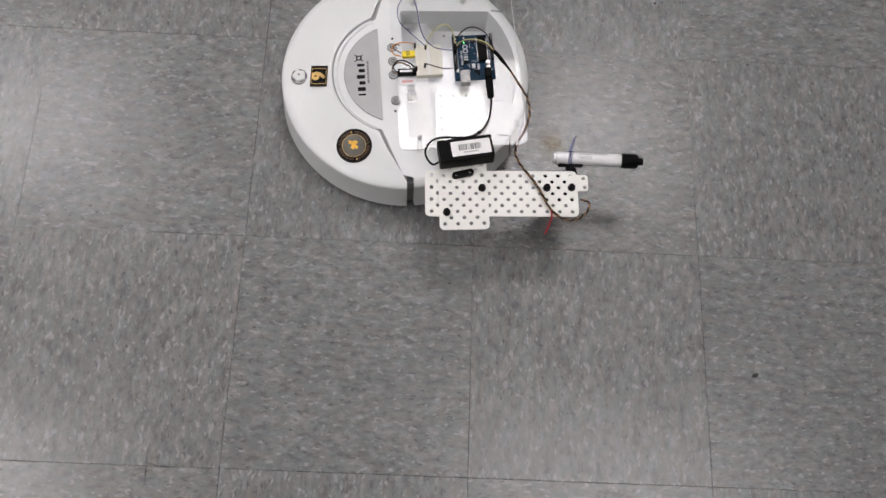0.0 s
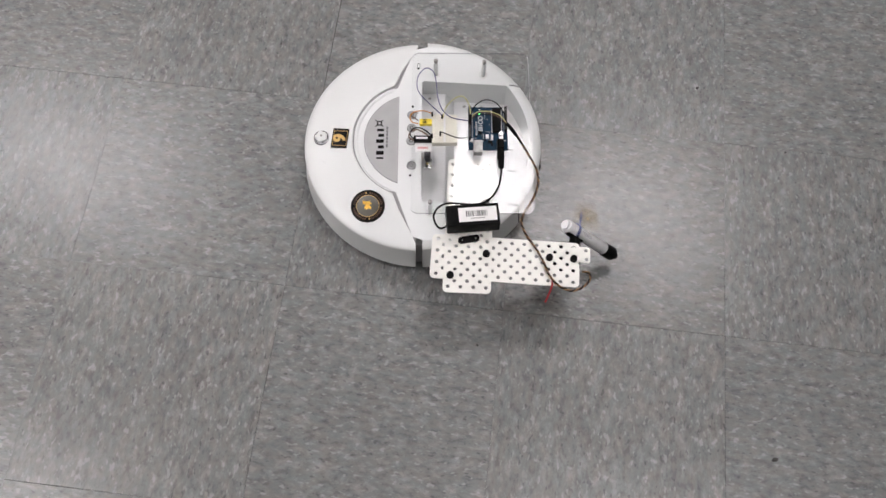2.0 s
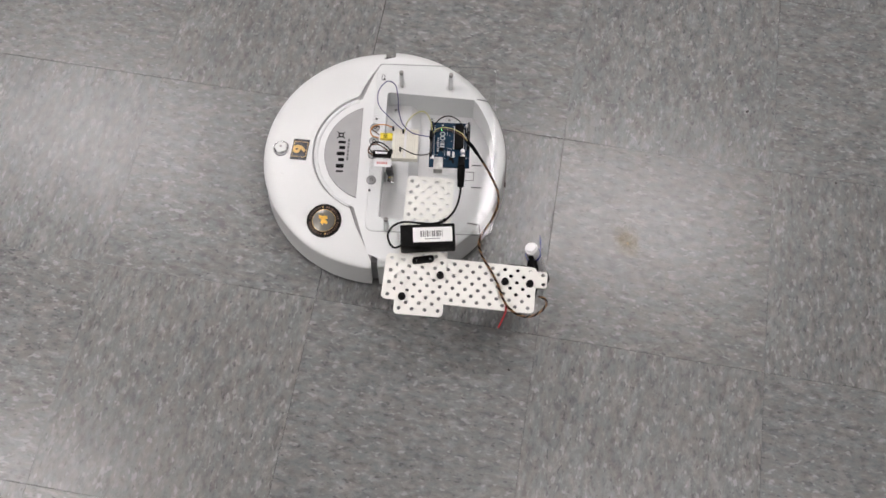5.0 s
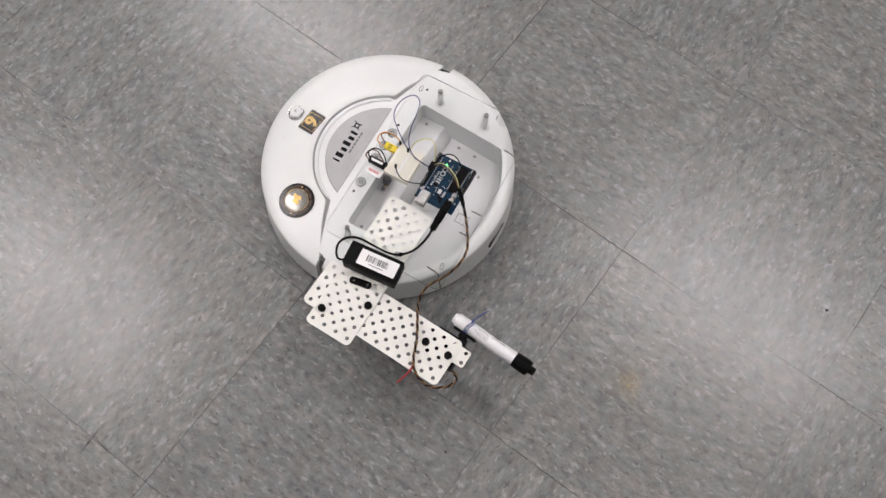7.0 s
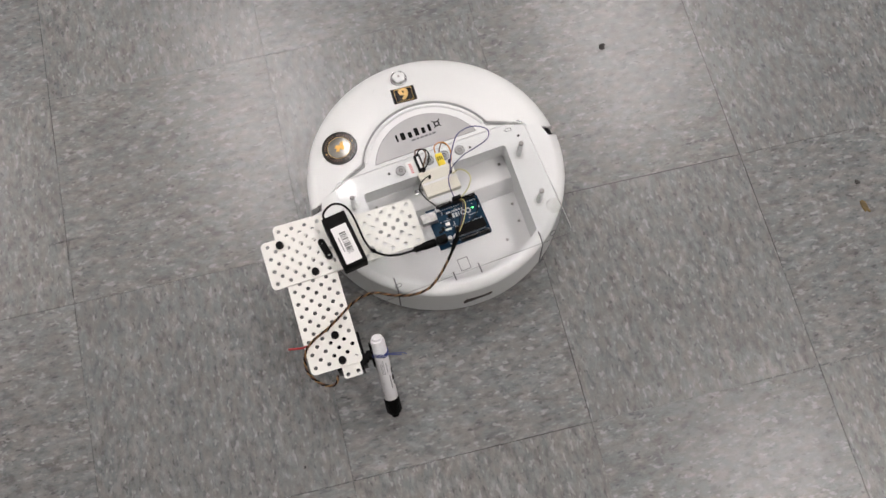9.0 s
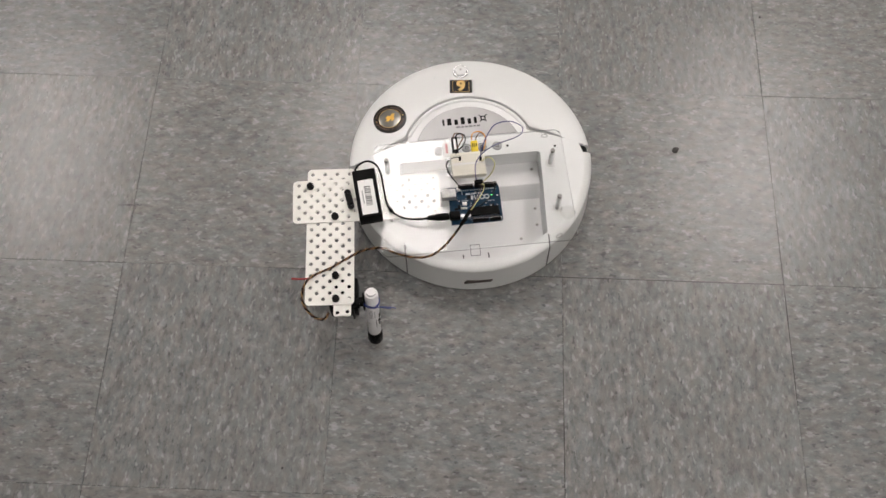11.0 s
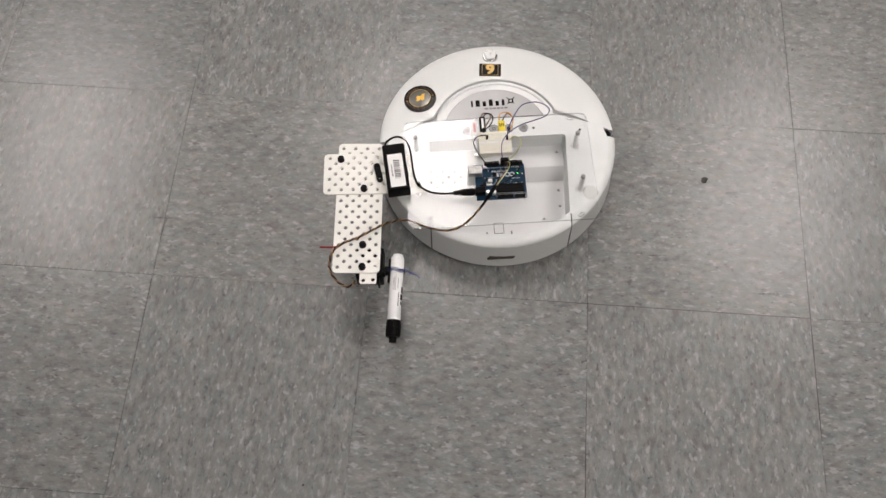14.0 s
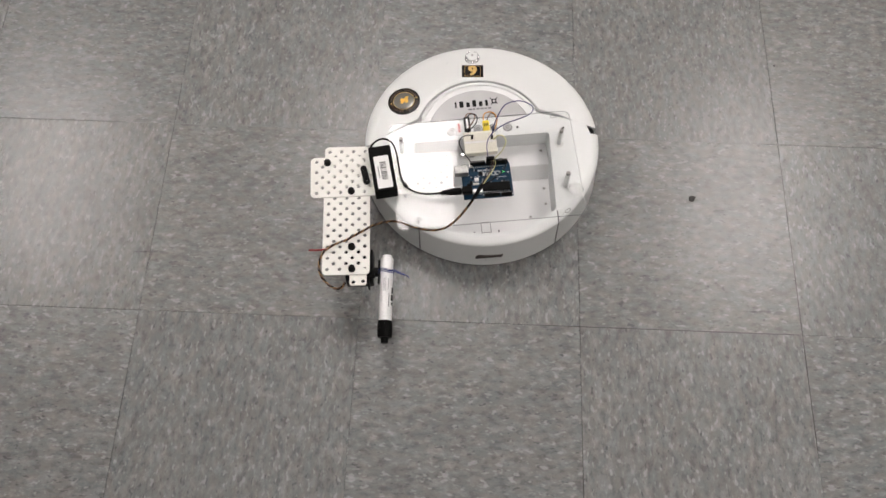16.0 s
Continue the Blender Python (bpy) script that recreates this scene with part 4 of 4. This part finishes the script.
def build_board(robot):
    """Microcontroller board on spacers."""
    zb = 0.1095
    x0, x1, y0, y1 = -0.1207, -0.0673, -0.0287, 0.0385
    out = [(x0, y0 + 0.002), (x0 + 0.002, y0), (x1 - 0.002, y0), (x1, y0 + 0.002), (x1, y1), (x0, y1)]
    hs = [(x0 + 0.004, y0 + 0.004), (x1 - 0.016, y0 + 0.0035), (x1 - 0.004, y1 - 0.016), (x0 + 0.004, y1 - 0.015)]
    board = part("circuit_board", polygon_slab(out, zb - 0.0016, zb, [circle(x, y, 0.0015) for x, y in hs]), M_PCB, robot, "blue microcontroller circuit board, powered on", smooth=0)
    for x, y in hs:
        part("spacer", lathe([(0, ZA), (0.0025, ZA), (0.0025, zb - 0.0016), (0, zb - 0.0016)], 12, m=pose(x, y, 0)), M_PEN, board)
    part("nylon_screw", lathe([(0, zb + 0.0022), (0.0018, zb + 0.0020), (0.0027, zb + 0.0012), (0.0028, zb)], 14, m=pose(x0 + 0.004, y0 + 0.004, 0)), M_PEN, board, "white nylon screw head")
    for x, ya, yb, n in ((x1 - 0.0020, y0 + 0.003, 0.0035, 12), (x1 - 0.0020, 0.0050, 0.0250, 8), (x0 + 0.0022, y0 + 0.003, -0.0115, 6), (x0 + 0.0022, -0.0095, 0.0110, 8)):
        hd = part("pin_header", box((x - 0.0016, ya, zb), (x + 0.0016, yb, zb + 0.0088), 0.0002, seg=1), M_BLACK, board)
        pb = bmesh.new()
        for k in range(n):
            yy = ya + (yb - ya) * (k + 0.5) / n
            box((x - 0.0005, yy - 0.0005, zb + 0.0084), (x + 0.0005, yy + 0.0005, zb + 0.00885), 0, pb)
        part("pin_sockets", pb, M_STEEL, hd, smooth=0)
    part("usb_socket", box((-0.0858, 0.0290, zb), (-0.0738, 0.0475, zb + 0.0108), 0.0006), M_SOCKET, board, "bright metal socket")
    jack = part("power_jack", box((-0.1148, 0.0265, zb), (-0.1058, 0.0403, zb + 0.0105), 0.0008), M_BLACK, board, "black barrel power jack")
    part("processor", box((-0.1120, -0.0250, zb + 0.001), (-0.1000, 0.0125, zb + 0.0048), 0.0005), M_BLACK, board, "long black processor chip")
    pins = bmesh.new()
    for k in range(14):
        yy = -0.0218 + 0.0330 * k / 13
        for xs in (-0.1125, -0.0995):
            box((xs - 0.0006, yy - 0.0004, zb), (xs + 0.0006, yy + 0.0004, zb + 0.0025), 0, pins)
    part("chip_legs", pins, M_ALU, board, smooth=0)
    for x, y in ((-0.1115, 0.0155), (-0.1115, 0.0230)):
        part("capacitor", lathe([(0, zb + 0.0055), (0.0026, zb + 0.0055), (0.0031, zb + 0.0048), (0.0031, zb + 0.0008), (0.0034, zb)], 18, m=pose(x, y, 0)), M_ALU, board, "small silver can capacitor")
    part("crystal", box((-0.1010, 0.0160, zb), (-0.0978, 0.0245, zb + 0.0035), 0.0015), M_ALU, board)
    part("reset_button", box((-0.0735, 0.0225, zb), (-0.0690, 0.0270, zb + 0.003), 0.0004), M_ALU, board)
    part("white_chip", box((-0.0950, 0.0160, zb), (-0.0908, 0.0215, zb + 0.0030), 0.0002), M_LABEL, board)
    for x, y, w, l in ((-0.083, 0.012, 0.005, 0.005), (-0.0965, 0.0262, 0.006, 0.004), (-0.099, 0.0300, 0.003, 0.005), (-0.0780, 0.0180, 0.003, 0.002), (-0.0900, 0.024, 0.002, 0.003), (-0.0965, -0.0180, 0.003, 0.002)):
        part("small_chip", box((x - w / 2, y - l / 2, zb), (x + w / 2, y + l / 2, zb + 0.0011), 0.0002), M_BLACK, board)
    # printed names as bars, ring emblem as plain shapes
    silk = bmesh.new()
    for k, l in enumerate((0.0022, 0.0020, 0.0024, 0.0022, 0.0012, 0.0024, 0.0026)):
        box((-0.0797, -0.0055 + 0.0031 * k, zb), (-0.0772, -0.0055 + 0.0031 * k + l, zb + 0.00012), 0, silk)
    for yy in (-0.0112, -0.0050):
        polygon_slab(circle(-0.0840, yy, 0.0036, 18), zb, zb + 0.00012, [circle(-0.0840, yy, 0.0021, 18)], bm=silk)
    for yy, l in ((0.0002, 0.0012), (0.0028, 0.0026), (0.0066, 0.0030)):
        box((-0.0868, yy, zb), (-0.0812, yy + l, zb + 0.00012), 0, silk)
    for k in range(16):
        box((-0.0738, -0.0245 + 0.0030 * k, zb), (-0.0722, -0.0245 + 0.0030 * k + 0.0014, zb + 0.0001), 0, silk)
        box((-0.1163, -0.0245 + 0.0024 * k, zb), (-0.1150, -0.0245 + 0.0024 * k + 0.0012, zb + 0.0001), 0, silk)
    for x, y, w, l in ((-0.0905, -0.0215, 0.0006, 0.0120), (-0.0960, 0.0100, 0.0050, 0.0006), (-0.0880, 0.0135, 0.0006, 0.0080), (-0.0790, 0.0200, 0.0060, 0.0006), (-0.0985, 0.0140, 0.0006, 0.0100)):
        box((x, y, zb), (x + w, y + l, zb + 0.0001), 0, silk)
    tagged(part("silkscreen", silk, M_SILK, board, "white printed bars and rings", smooth=0), kind="stuff")
    part("power_led", box((-0.0835, -0.0190, zb), (-0.0818, -0.0170, zb + 0.0010), 0.0002), M_LED, board, "lit green LED")
    traces = bmesh.new()
    rnd = random.Random(3)
    for k in range(34):
        x, y = rnd.uniform(x0 + 0.006, x1 - 0.006), rnd.uniform(y0 + 0.004, y1 - 0.006)
        w, l = rnd.choice(((0.0016, 0.0008), (0.0008, 0.0016), (0.0012, 0.0012)))
        box((x, y, zb), (x + w, y + l, zb + 0.0006), 0, traces)
    tagged(part("solder_parts", traces, M_SOCKET, board, smooth=0), kind="stuff")


def build_breadboard(robot):
    x0, x1, y0, y1, z = -0.0520, -0.0175, -0.0150, 0.0295, 0.1125
    bb = part("breadboard", box((x0, y0, ZA), (x1, y1, z), 0.0008), M_IVORY, robot, "small ivory solderless breadboard")
    part("gutter", box(((x0 + x1) / 2 - 0.0013, y0 + 0.001, z - 0.001), ((x0 + x1) / 2 + 0.0013, y1 - 0.001, z + 0.00006)), M_BAY, bb, smooth=0)
    # flat squares on the top paint the shade in the contact holes
    hb = bmesh.new()
    for i in range(10):
        xx = (x0 + x1) / 2 + (i - 4.5) * 0.00254 + (0.0012 if i > 4 else -0.0012)
        for j in range(17):
            yy = (y0 + y1) / 2 + (j - 8) * 0.00254
            box((xx - 0.0005, yy - 0.0005, z - 0.001), (xx + 0.0005, yy + 0.0005, z + 0.00005), 0, hb)
    tagged(part("contact_hole_marks", hb, M_HOLE, bb, smooth=0), kind="stuff")
    # plugs at the front edge of the board
    yc = part("yellow_plug", box((-0.0178, -0.0085, 0.1062), (-0.0005, 0.0008, 0.1126), 0.0014), M_YELLOW, robot, "yellow taped plug with dark marks")
    mk = bmesh.new()
    for y in (-0.0062, -0.0038, -0.0014):
        box((-0.0105, y - 0.0006, 0.1124), (-0.0055, y + 0.0006, 0.11275), 0, mk)
    part("plug_marks", mk, M_INK, yc, smooth=0)
    bc = part("black_plug", box((-0.0185, 0.0180, 0.1050), (0.0070, 0.0262, 0.1122), 0.0008), M_BLACK, robot, "black plug with a white mark")
    part("white_mark", box((-0.0120, 0.0205, 0.1120), (0.0040, 0.0236, 0.11235)), M_LABEL, bc, smooth=0)
    tg = part("paper_tag", box((-0.0170, 0.0275, 0.1036), (0.0050, 0.0385, 0.1046), 0.0002), M_LABEL, robot, "white paper tag with faint red print")
    rb = bmesh.new()
    for k in range(6):
        box((-0.0120 + 0.0024 * k, 0.0315, 0.10455), (-0.0120 + 0.0024 * k + 0.0015, 0.0350, 0.1047), 0, rb)
    part("red_print", rb, M_REDINK, tg, smooth=0)
    for x, y in ((-0.0180, -0.0125), (-0.0178, 0.0218), (-0.0315, -0.0090), (-0.0290, 0.0180)):
        part("jumper_plug", box((x - 0.0012, y - 0.0014, z), (x + 0.0012, y + 0.0014, z + 0.0085), 0.0003), M_BLACK, bb, "small black jumper plug")


def build_battery(robot):
    m = pose(-0.0712, 0.1432, 0, 0, 0, 4.7)
    pack = part("power_pack", box((-0.0345, -0.0150, ZA), (0.0345, 0.0150, 0.1262), 0.0014, m=m), M_BLACK, robot, "black power pack with a white barcode label")
    part("switch_recess", box((0.0235, -0.0095, 0.1255), (0.0275, -0.0045, 0.1264), 0.0008, m=m), M_RUBBER, pack)
    lb = part("label", polygon_slab(rounded_rect(-0.0310, -0.0100, 0.0185, 0.0100, 0.0010, 2), 0.1260, 0.1264, m=m), M_LABEL, pack, "white paper label", smooth=0)
    rnd = random.Random(9)
    bars = bmesh.new()
    x = 0.0090
    while x > -0.0190:
        w = rnd.choice((0.0006, 0.0009, 0.0014, 0.0018))
        box((x - w, -0.0052, 0.1262), (x, 0.0030, 0.12652), 0, bars, m)
        x -= w + rnd.choice((0.0006, 0.0009, 0.0012))
    part("barcode", bars, M_BARCODE, lb, "black barcode bars", smooth=0)
    txt = bmesh.new()
    for k in range(9):
        box((0.0020 - 0.0021 * k, 0.0050, 0.1262), (0.0020 - 0.0021 * k + 0.0014, 0.0065, 0.12650), 0, txt, m)
    part("label_print", txt, M_GREYTONE, lb, smooth=0)
    cord = [(-0.0385, 0.1530, 0.112), (-0.0300, 0.1570, 0.112), (-0.0235, 0.1520, 0.114), (-0.0205, 0.1410, 0.117), (-0.0270, 0.1300, 0.1195), (-0.0400, 0.1240, 0.1190), (-0.0600, 0.1215, 0.1120), (-0.0760, 0.1200, 0.1085), (-0.0905, 0.1150, 0.1075),
            (-0.1020, 0.1030, 0.1085), (-0.1080, 0.0890, 0.1115), (-0.1103, 0.0760, 0.1140), (-0.1104, 0.0690, 0.1148)]
    cable = part("power_cord", tube(cord, 0.0014, 8), M_WBLACK, robot, "black power cord curving to a barrel plug")
    pl = lathe([(0, 0), (0.0026, 0), (0.0030, 0.002), (0.0034, 0.010), (0.0048, 0.013), (0.0050, 0.0275), (0.0030, 0.0285), (0.0030, 0.030), (0, 0.030)], 18, m=Matrix.Translation((-0.1104, 0.0690, 0.1148)) @ pose(0, 0, 0, 90, 0, 0))
    part("barrel_plug", pl, M_RUBBER, cable, "ribbed black barrel plug")
    for k in range(4):
        part("strain_rib", lathe([(0.0024, -0.0008), (0.0044, -0.0006), (0.0044, 0.0006), (0.0024, 0.0008)], 14, m=Matrix.Translation((-0.1104, 0.0672 - 0.0030 * k, 0.1148)) @ pose(0, 0, 0, 90, 0, 0)), M_RUBBER, cable)
    part("cord_knot", lathe([(0, -0.003), (0.0022, -0.002), (0.0026, 0), (0.0022, 0.002), (0, 0.003)], 12, m=pose(-0.0915, 0.1140, 0.1078, 60, 20, 0)), M_RUBBER, cable)


def build_wires(robot):
    # twisted servo lead: from the board, over the plate's edge, along the arm, back under the servo
    lead = [(-0.1200, 0.0178, 0.1382), (-0.1290, 0.0262, 0.1310), (-0.1365, 0.0335, 0.1240), (-0.1500, 0.0510, 0.1120), (-0.1590, 0.0690, 0.1065), (-0.1595, 0.0900, 0.1060), (-0.1510, 0.1120, 0.1040),
            (-0.1400, 0.1280, 0.0985), (-0.1370, 0.1420, 0.0965), (-0.1420, 0.1600, 0.1000), (-0.1530, 0.1800, 0.1030), (-0.1620, 0.1980, 0.1030), (-0.1680, 0.2150, 0.1030), (-0.1760, 0.2280, 0.1030), (-0.1880, 0.2350, 0.0990),
            (-0.2010, 0.2360, 0.0950), (-0.2150, 0.2290, 0.0920), (-0.2240, 0.2180, 0.0900), (-0.2230, 0.2090, 0.0880), (-0.2150, 0.2050, 0.0850)]
    first = part("servo_lead", tube(twisted(lead, 0.0010, 0.013, 0), 0.0009, 5, smooth=False), M_WBLACK, robot, "twisted black, brown and tan servo lead")
    part("dark_strand", tube(twisted(lead, 0.0010, 0.013, 2.09), 0.0008, 5, smooth=False), M_WBROWN, first)
    part("tan_strand", tube(twisted(lead, 0.0010, 0.013, 4.19), 0.0007, 5, smooth=False), M_WTAN, first)
    part("plug_housing", tube([(-0.1165, 0.0148, 0.1398), (-0.1223, 0.0195, 0.1368), (-0.1305, 0.0275, 0.1297)], 0.0026, 8), M_RUBBER, first, "black plug housing on the lead")
    part("sleeve_tail", tube([(-0.1305, 0.0275, 0.1297), (-0.1345, 0.0315, 0.1258), (-0.1385, 0.0360, 0.1222)], 0.0017, 8), M_RUBBER, first)
    for side, mat, name in ((-0.0016, M_WYEL, "yellow_strand"), (0.0, M_WBROWN, "brown_strand"), (0.0016, M_WBLACK, "black_strand")):
        part(name, tube([(-0.0693, -0.0030 + 1.4 * side, 0.1190), (-0.0790, -0.0050 + 1.6 * side, 0.1312), (-0.0930, 0.0000 + 2.2 * side, 0.1412 + side), (-0.1079, 0.0080 + 1.5 * side, 0.1430 - side), (-0.1172, 0.0152 + 0.5 * side, 0.1396)], 0.00058, 6), mat, first)
    part("red_wire_end", tube([(-0.1730, 0.2230, 0.1030), (-0.1725, 0.2320, 0.1005), (-0.1690, 0.2405, 0.0940), (-0.1645, 0.2490, 0.0860)], 0.0013, 6), M_RED, robot, "cut red wire end hanging over the edge")
    # loose jumper wires
    part("jumper_wire", tube([(-0.0315, -0.0088, 0.1200), (-0.0240, -0.0110, 0.1290), (-0.0110, -0.0190, 0.1390), (0.0010, -0.0310, 0.1455), (0.0020, -0.0500, 0.1490), (-0.0080, -0.0650, 0.1490), (-0.0190, -0.0610, 0.1480), (-0.0234, -0.0440, 0.1440), (-0.0250, -0.0280, 0.1380), (-0.0310, -0.0120, 0.1310), (-0.0420, -0.0020, 0.1280), (-0.0540, 0.0010, 0.1260), (-0.0675, 0.0004, 0.1215), (-0.0693, 0.0004, 0.1185)], 0.0007, 6), M_WNAVY, robot, "thin navy jumper wire in a loop")
    part("jumper_wire", tube([(-0.0290, 0.0180, 0.1205), (-0.0325, 0.0230, 0.1280), (-0.0410, 0.0330, 0.1385), (-0.0510, 0.0385, 0.1415), (-0.0610, 0.0345, 0.1340), (-0.0675, 0.0270, 0.1240), (-0.0693, 0.0240, 0.1185)], 0.0007, 6), M_WBLACK, robot, "thin black jumper wire")
    part("jumper_wire", tube([(-0.0330, -0.0110, 0.1125), (-0.0370, -0.0170, 0.1290), (-0.0480, -0.0220, 0.1420), (-0.0590, -0.0230, 0.1455), (-0.0670, -0.0170, 0.1370), (-0.0700, -0.0080, 0.1250), (-0.0693, -0.0050, 0.1185)], 0.0007, 6), M_WYEL, robot, "thin yellow jumper wire")
    part("jumper_wire", tube([(-0.0693, -0.0080, 0.1185), (-0.0760, -0.0170, 0.1320), (-0.0890, -0.0200, 0.1420), (-0.1030, -0.0130, 0.1460), (-0.1130, 0.0010, 0.1450), (-0.1180, 0.0150, 0.1400)], 0.0008, 6), M_WBLACK, robot, "thin black jumper wire")
    part("wire_plug", box((-0.0715, -0.0075, 0.1180), (-0.0668, 0.0035, 0.1260), 0.0006), M_BLACK, robot, "black wire plug on the pin header")
    # short leads of the two plugs
    part("plug_lead", tube([(-0.0175, -0.0150, 0.1150), (-0.0060, -0.0190, 0.1150), (0.0075, -0.0180, 0.1130), (0.0125, -0.0110, 0.1120), (0.0095, -0.0030, 0.1120), (0.0010, -0.0010, 0.1110)], 0.0008, 6), M_WORANGE, robot, "short orange lead")
    part("plug_lead", tube([(0.0005, -0.0060, 0.1100), (0.0060, -0.0090, 0.1120), (0.0110, -0.0140, 0.1110), (0.0060, -0.0200, 0.1090), (0.0020, -0.0210, 0.1050)], 0.0008, 6), M_WBROWN, robot, "short brown lead")
    part("plug_lead", tube([(0.0065, 0.0220, 0.1090), (0.0120, 0.0160, 0.1110), (0.0080, 0.0090, 0.1140), (-0.0010, 0.0080, 0.1150), (-0.0100, 0.0130, 0.1150), (-0.0170, 0.0210, 0.1160)], 0.0009, 6), M_WBLACK, robot, "short black lead")
    part("plug_lead", tube([(0.0065, 0.0240, 0.1090), (0.0135, 0.0200, 0.1100), (0.0110, 0.0120, 0.1120), (0.0020, 0.0110, 0.1150), (-0.0080, 0.0170, 0.1160), (-0.0130, 0.0205, 0.1150)], 0.0009, 6), M_WBROWN, robot, "short brown lead")


def build_robot():
    robot = tagged(new("robot"), "white round robot base with wired electronics and a marker arm", "robot")
    zd = build_hull(robot)
    build_plate(robot, zd)
    build_arm(robot)
    build_board(robot)
    build_breadboard(robot)
    build_battery(robot)
    build_wires(robot)
    pen = build_marker(robot)
    return robot, pen


floor_ob = build_room()
build_lights()
build_litter()
robot, pen = build_robot()
build_tiles(floor_ob)

DRIVE = [
    (0, 0.1987, 0.2181, 186.35),
    (0.5, 0.1655, 0.2153, 186.36),
    (0.7, 0.1616, 0.2142, 186.72),
    (1.5, 0.1616, 0.2142, 186.72),
    (2.5, 0.1616, 0.2142, 186.72),
    (3, 0.1289, 0.2105, 187.21),
    (3.5, 0.0959, 0.2063, 187.35),
    (3.7, 0.0805, 0.2052, 187.25),
    (4.1, 0.0559, 0.1991, 187.38),
    (5, 0.0559, 0.1991, 187.38),
    (6, 0.0559, 0.1991, 187.38),
    (6.5, 0.0240, 0.1950, 187.42),
    (7, -0.0105, 0.1922, 187.48),
    (7.5, -0.0453, 0.1878, 187.65),
    (7.65, -0.0489, 0.1875, 187.52),
    (8.2, -0.0489, 0.1875, 187.52),
    (9.5, -0.0489, 0.1875, 187.52),
    (10.3, -0.1004, 0.1798, 187.53),
    (10.5, -0.1145, 0.1768, 187.80),
    (11, -0.1479, 0.1724, 187.92),
    (11.15, -0.1541, 0.1729, 187.73),
    (12, -0.1541, 0.1729, 187.73),
    (13, -0.1541, 0.1729, 187.73),
    (13.5, -0.1850, 0.1697, 187.69),
    (14, -0.2173, 0.1653, 187.74),
    (14.5, -0.2519, 0.1612, 187.68),
    (14.65, -0.2574, 0.1611, 187.75),
    (16, -0.2574, 0.1611, 187.75),
]
PIVOT = (-0.2078, 0.1490, 0.0900)
DOWN = 76


def pen_pose(turn):
    return pose(*PIVOT, 0, -turn, -6.3)


def motions():
    # the base drives ahead in four short runs
    walk(robot, [(t, pose(x, y, 0, 0, 0, a)) for t, x, y, a in DRIVE])
    # the servo lays the marker flat and stands it up again
    walk(pen, [(t, pen_pose(a)) for t, a in [
        (0, 0), (1.8, 0), (1.9, 4), (2.0, 46), (2.1, DOWN), (2.3, DOWN), (5.4, DOWN), (5.5, 36), (5.6, 0), (5.8, 0), (8.85, 0), (9.0, 46), (9.1, DOWN), (9.3, DOWN),
        (12.4, DOWN), (12.5, 27), (12.6, 4), (12.8, 5), (16, 8)]])


motions()
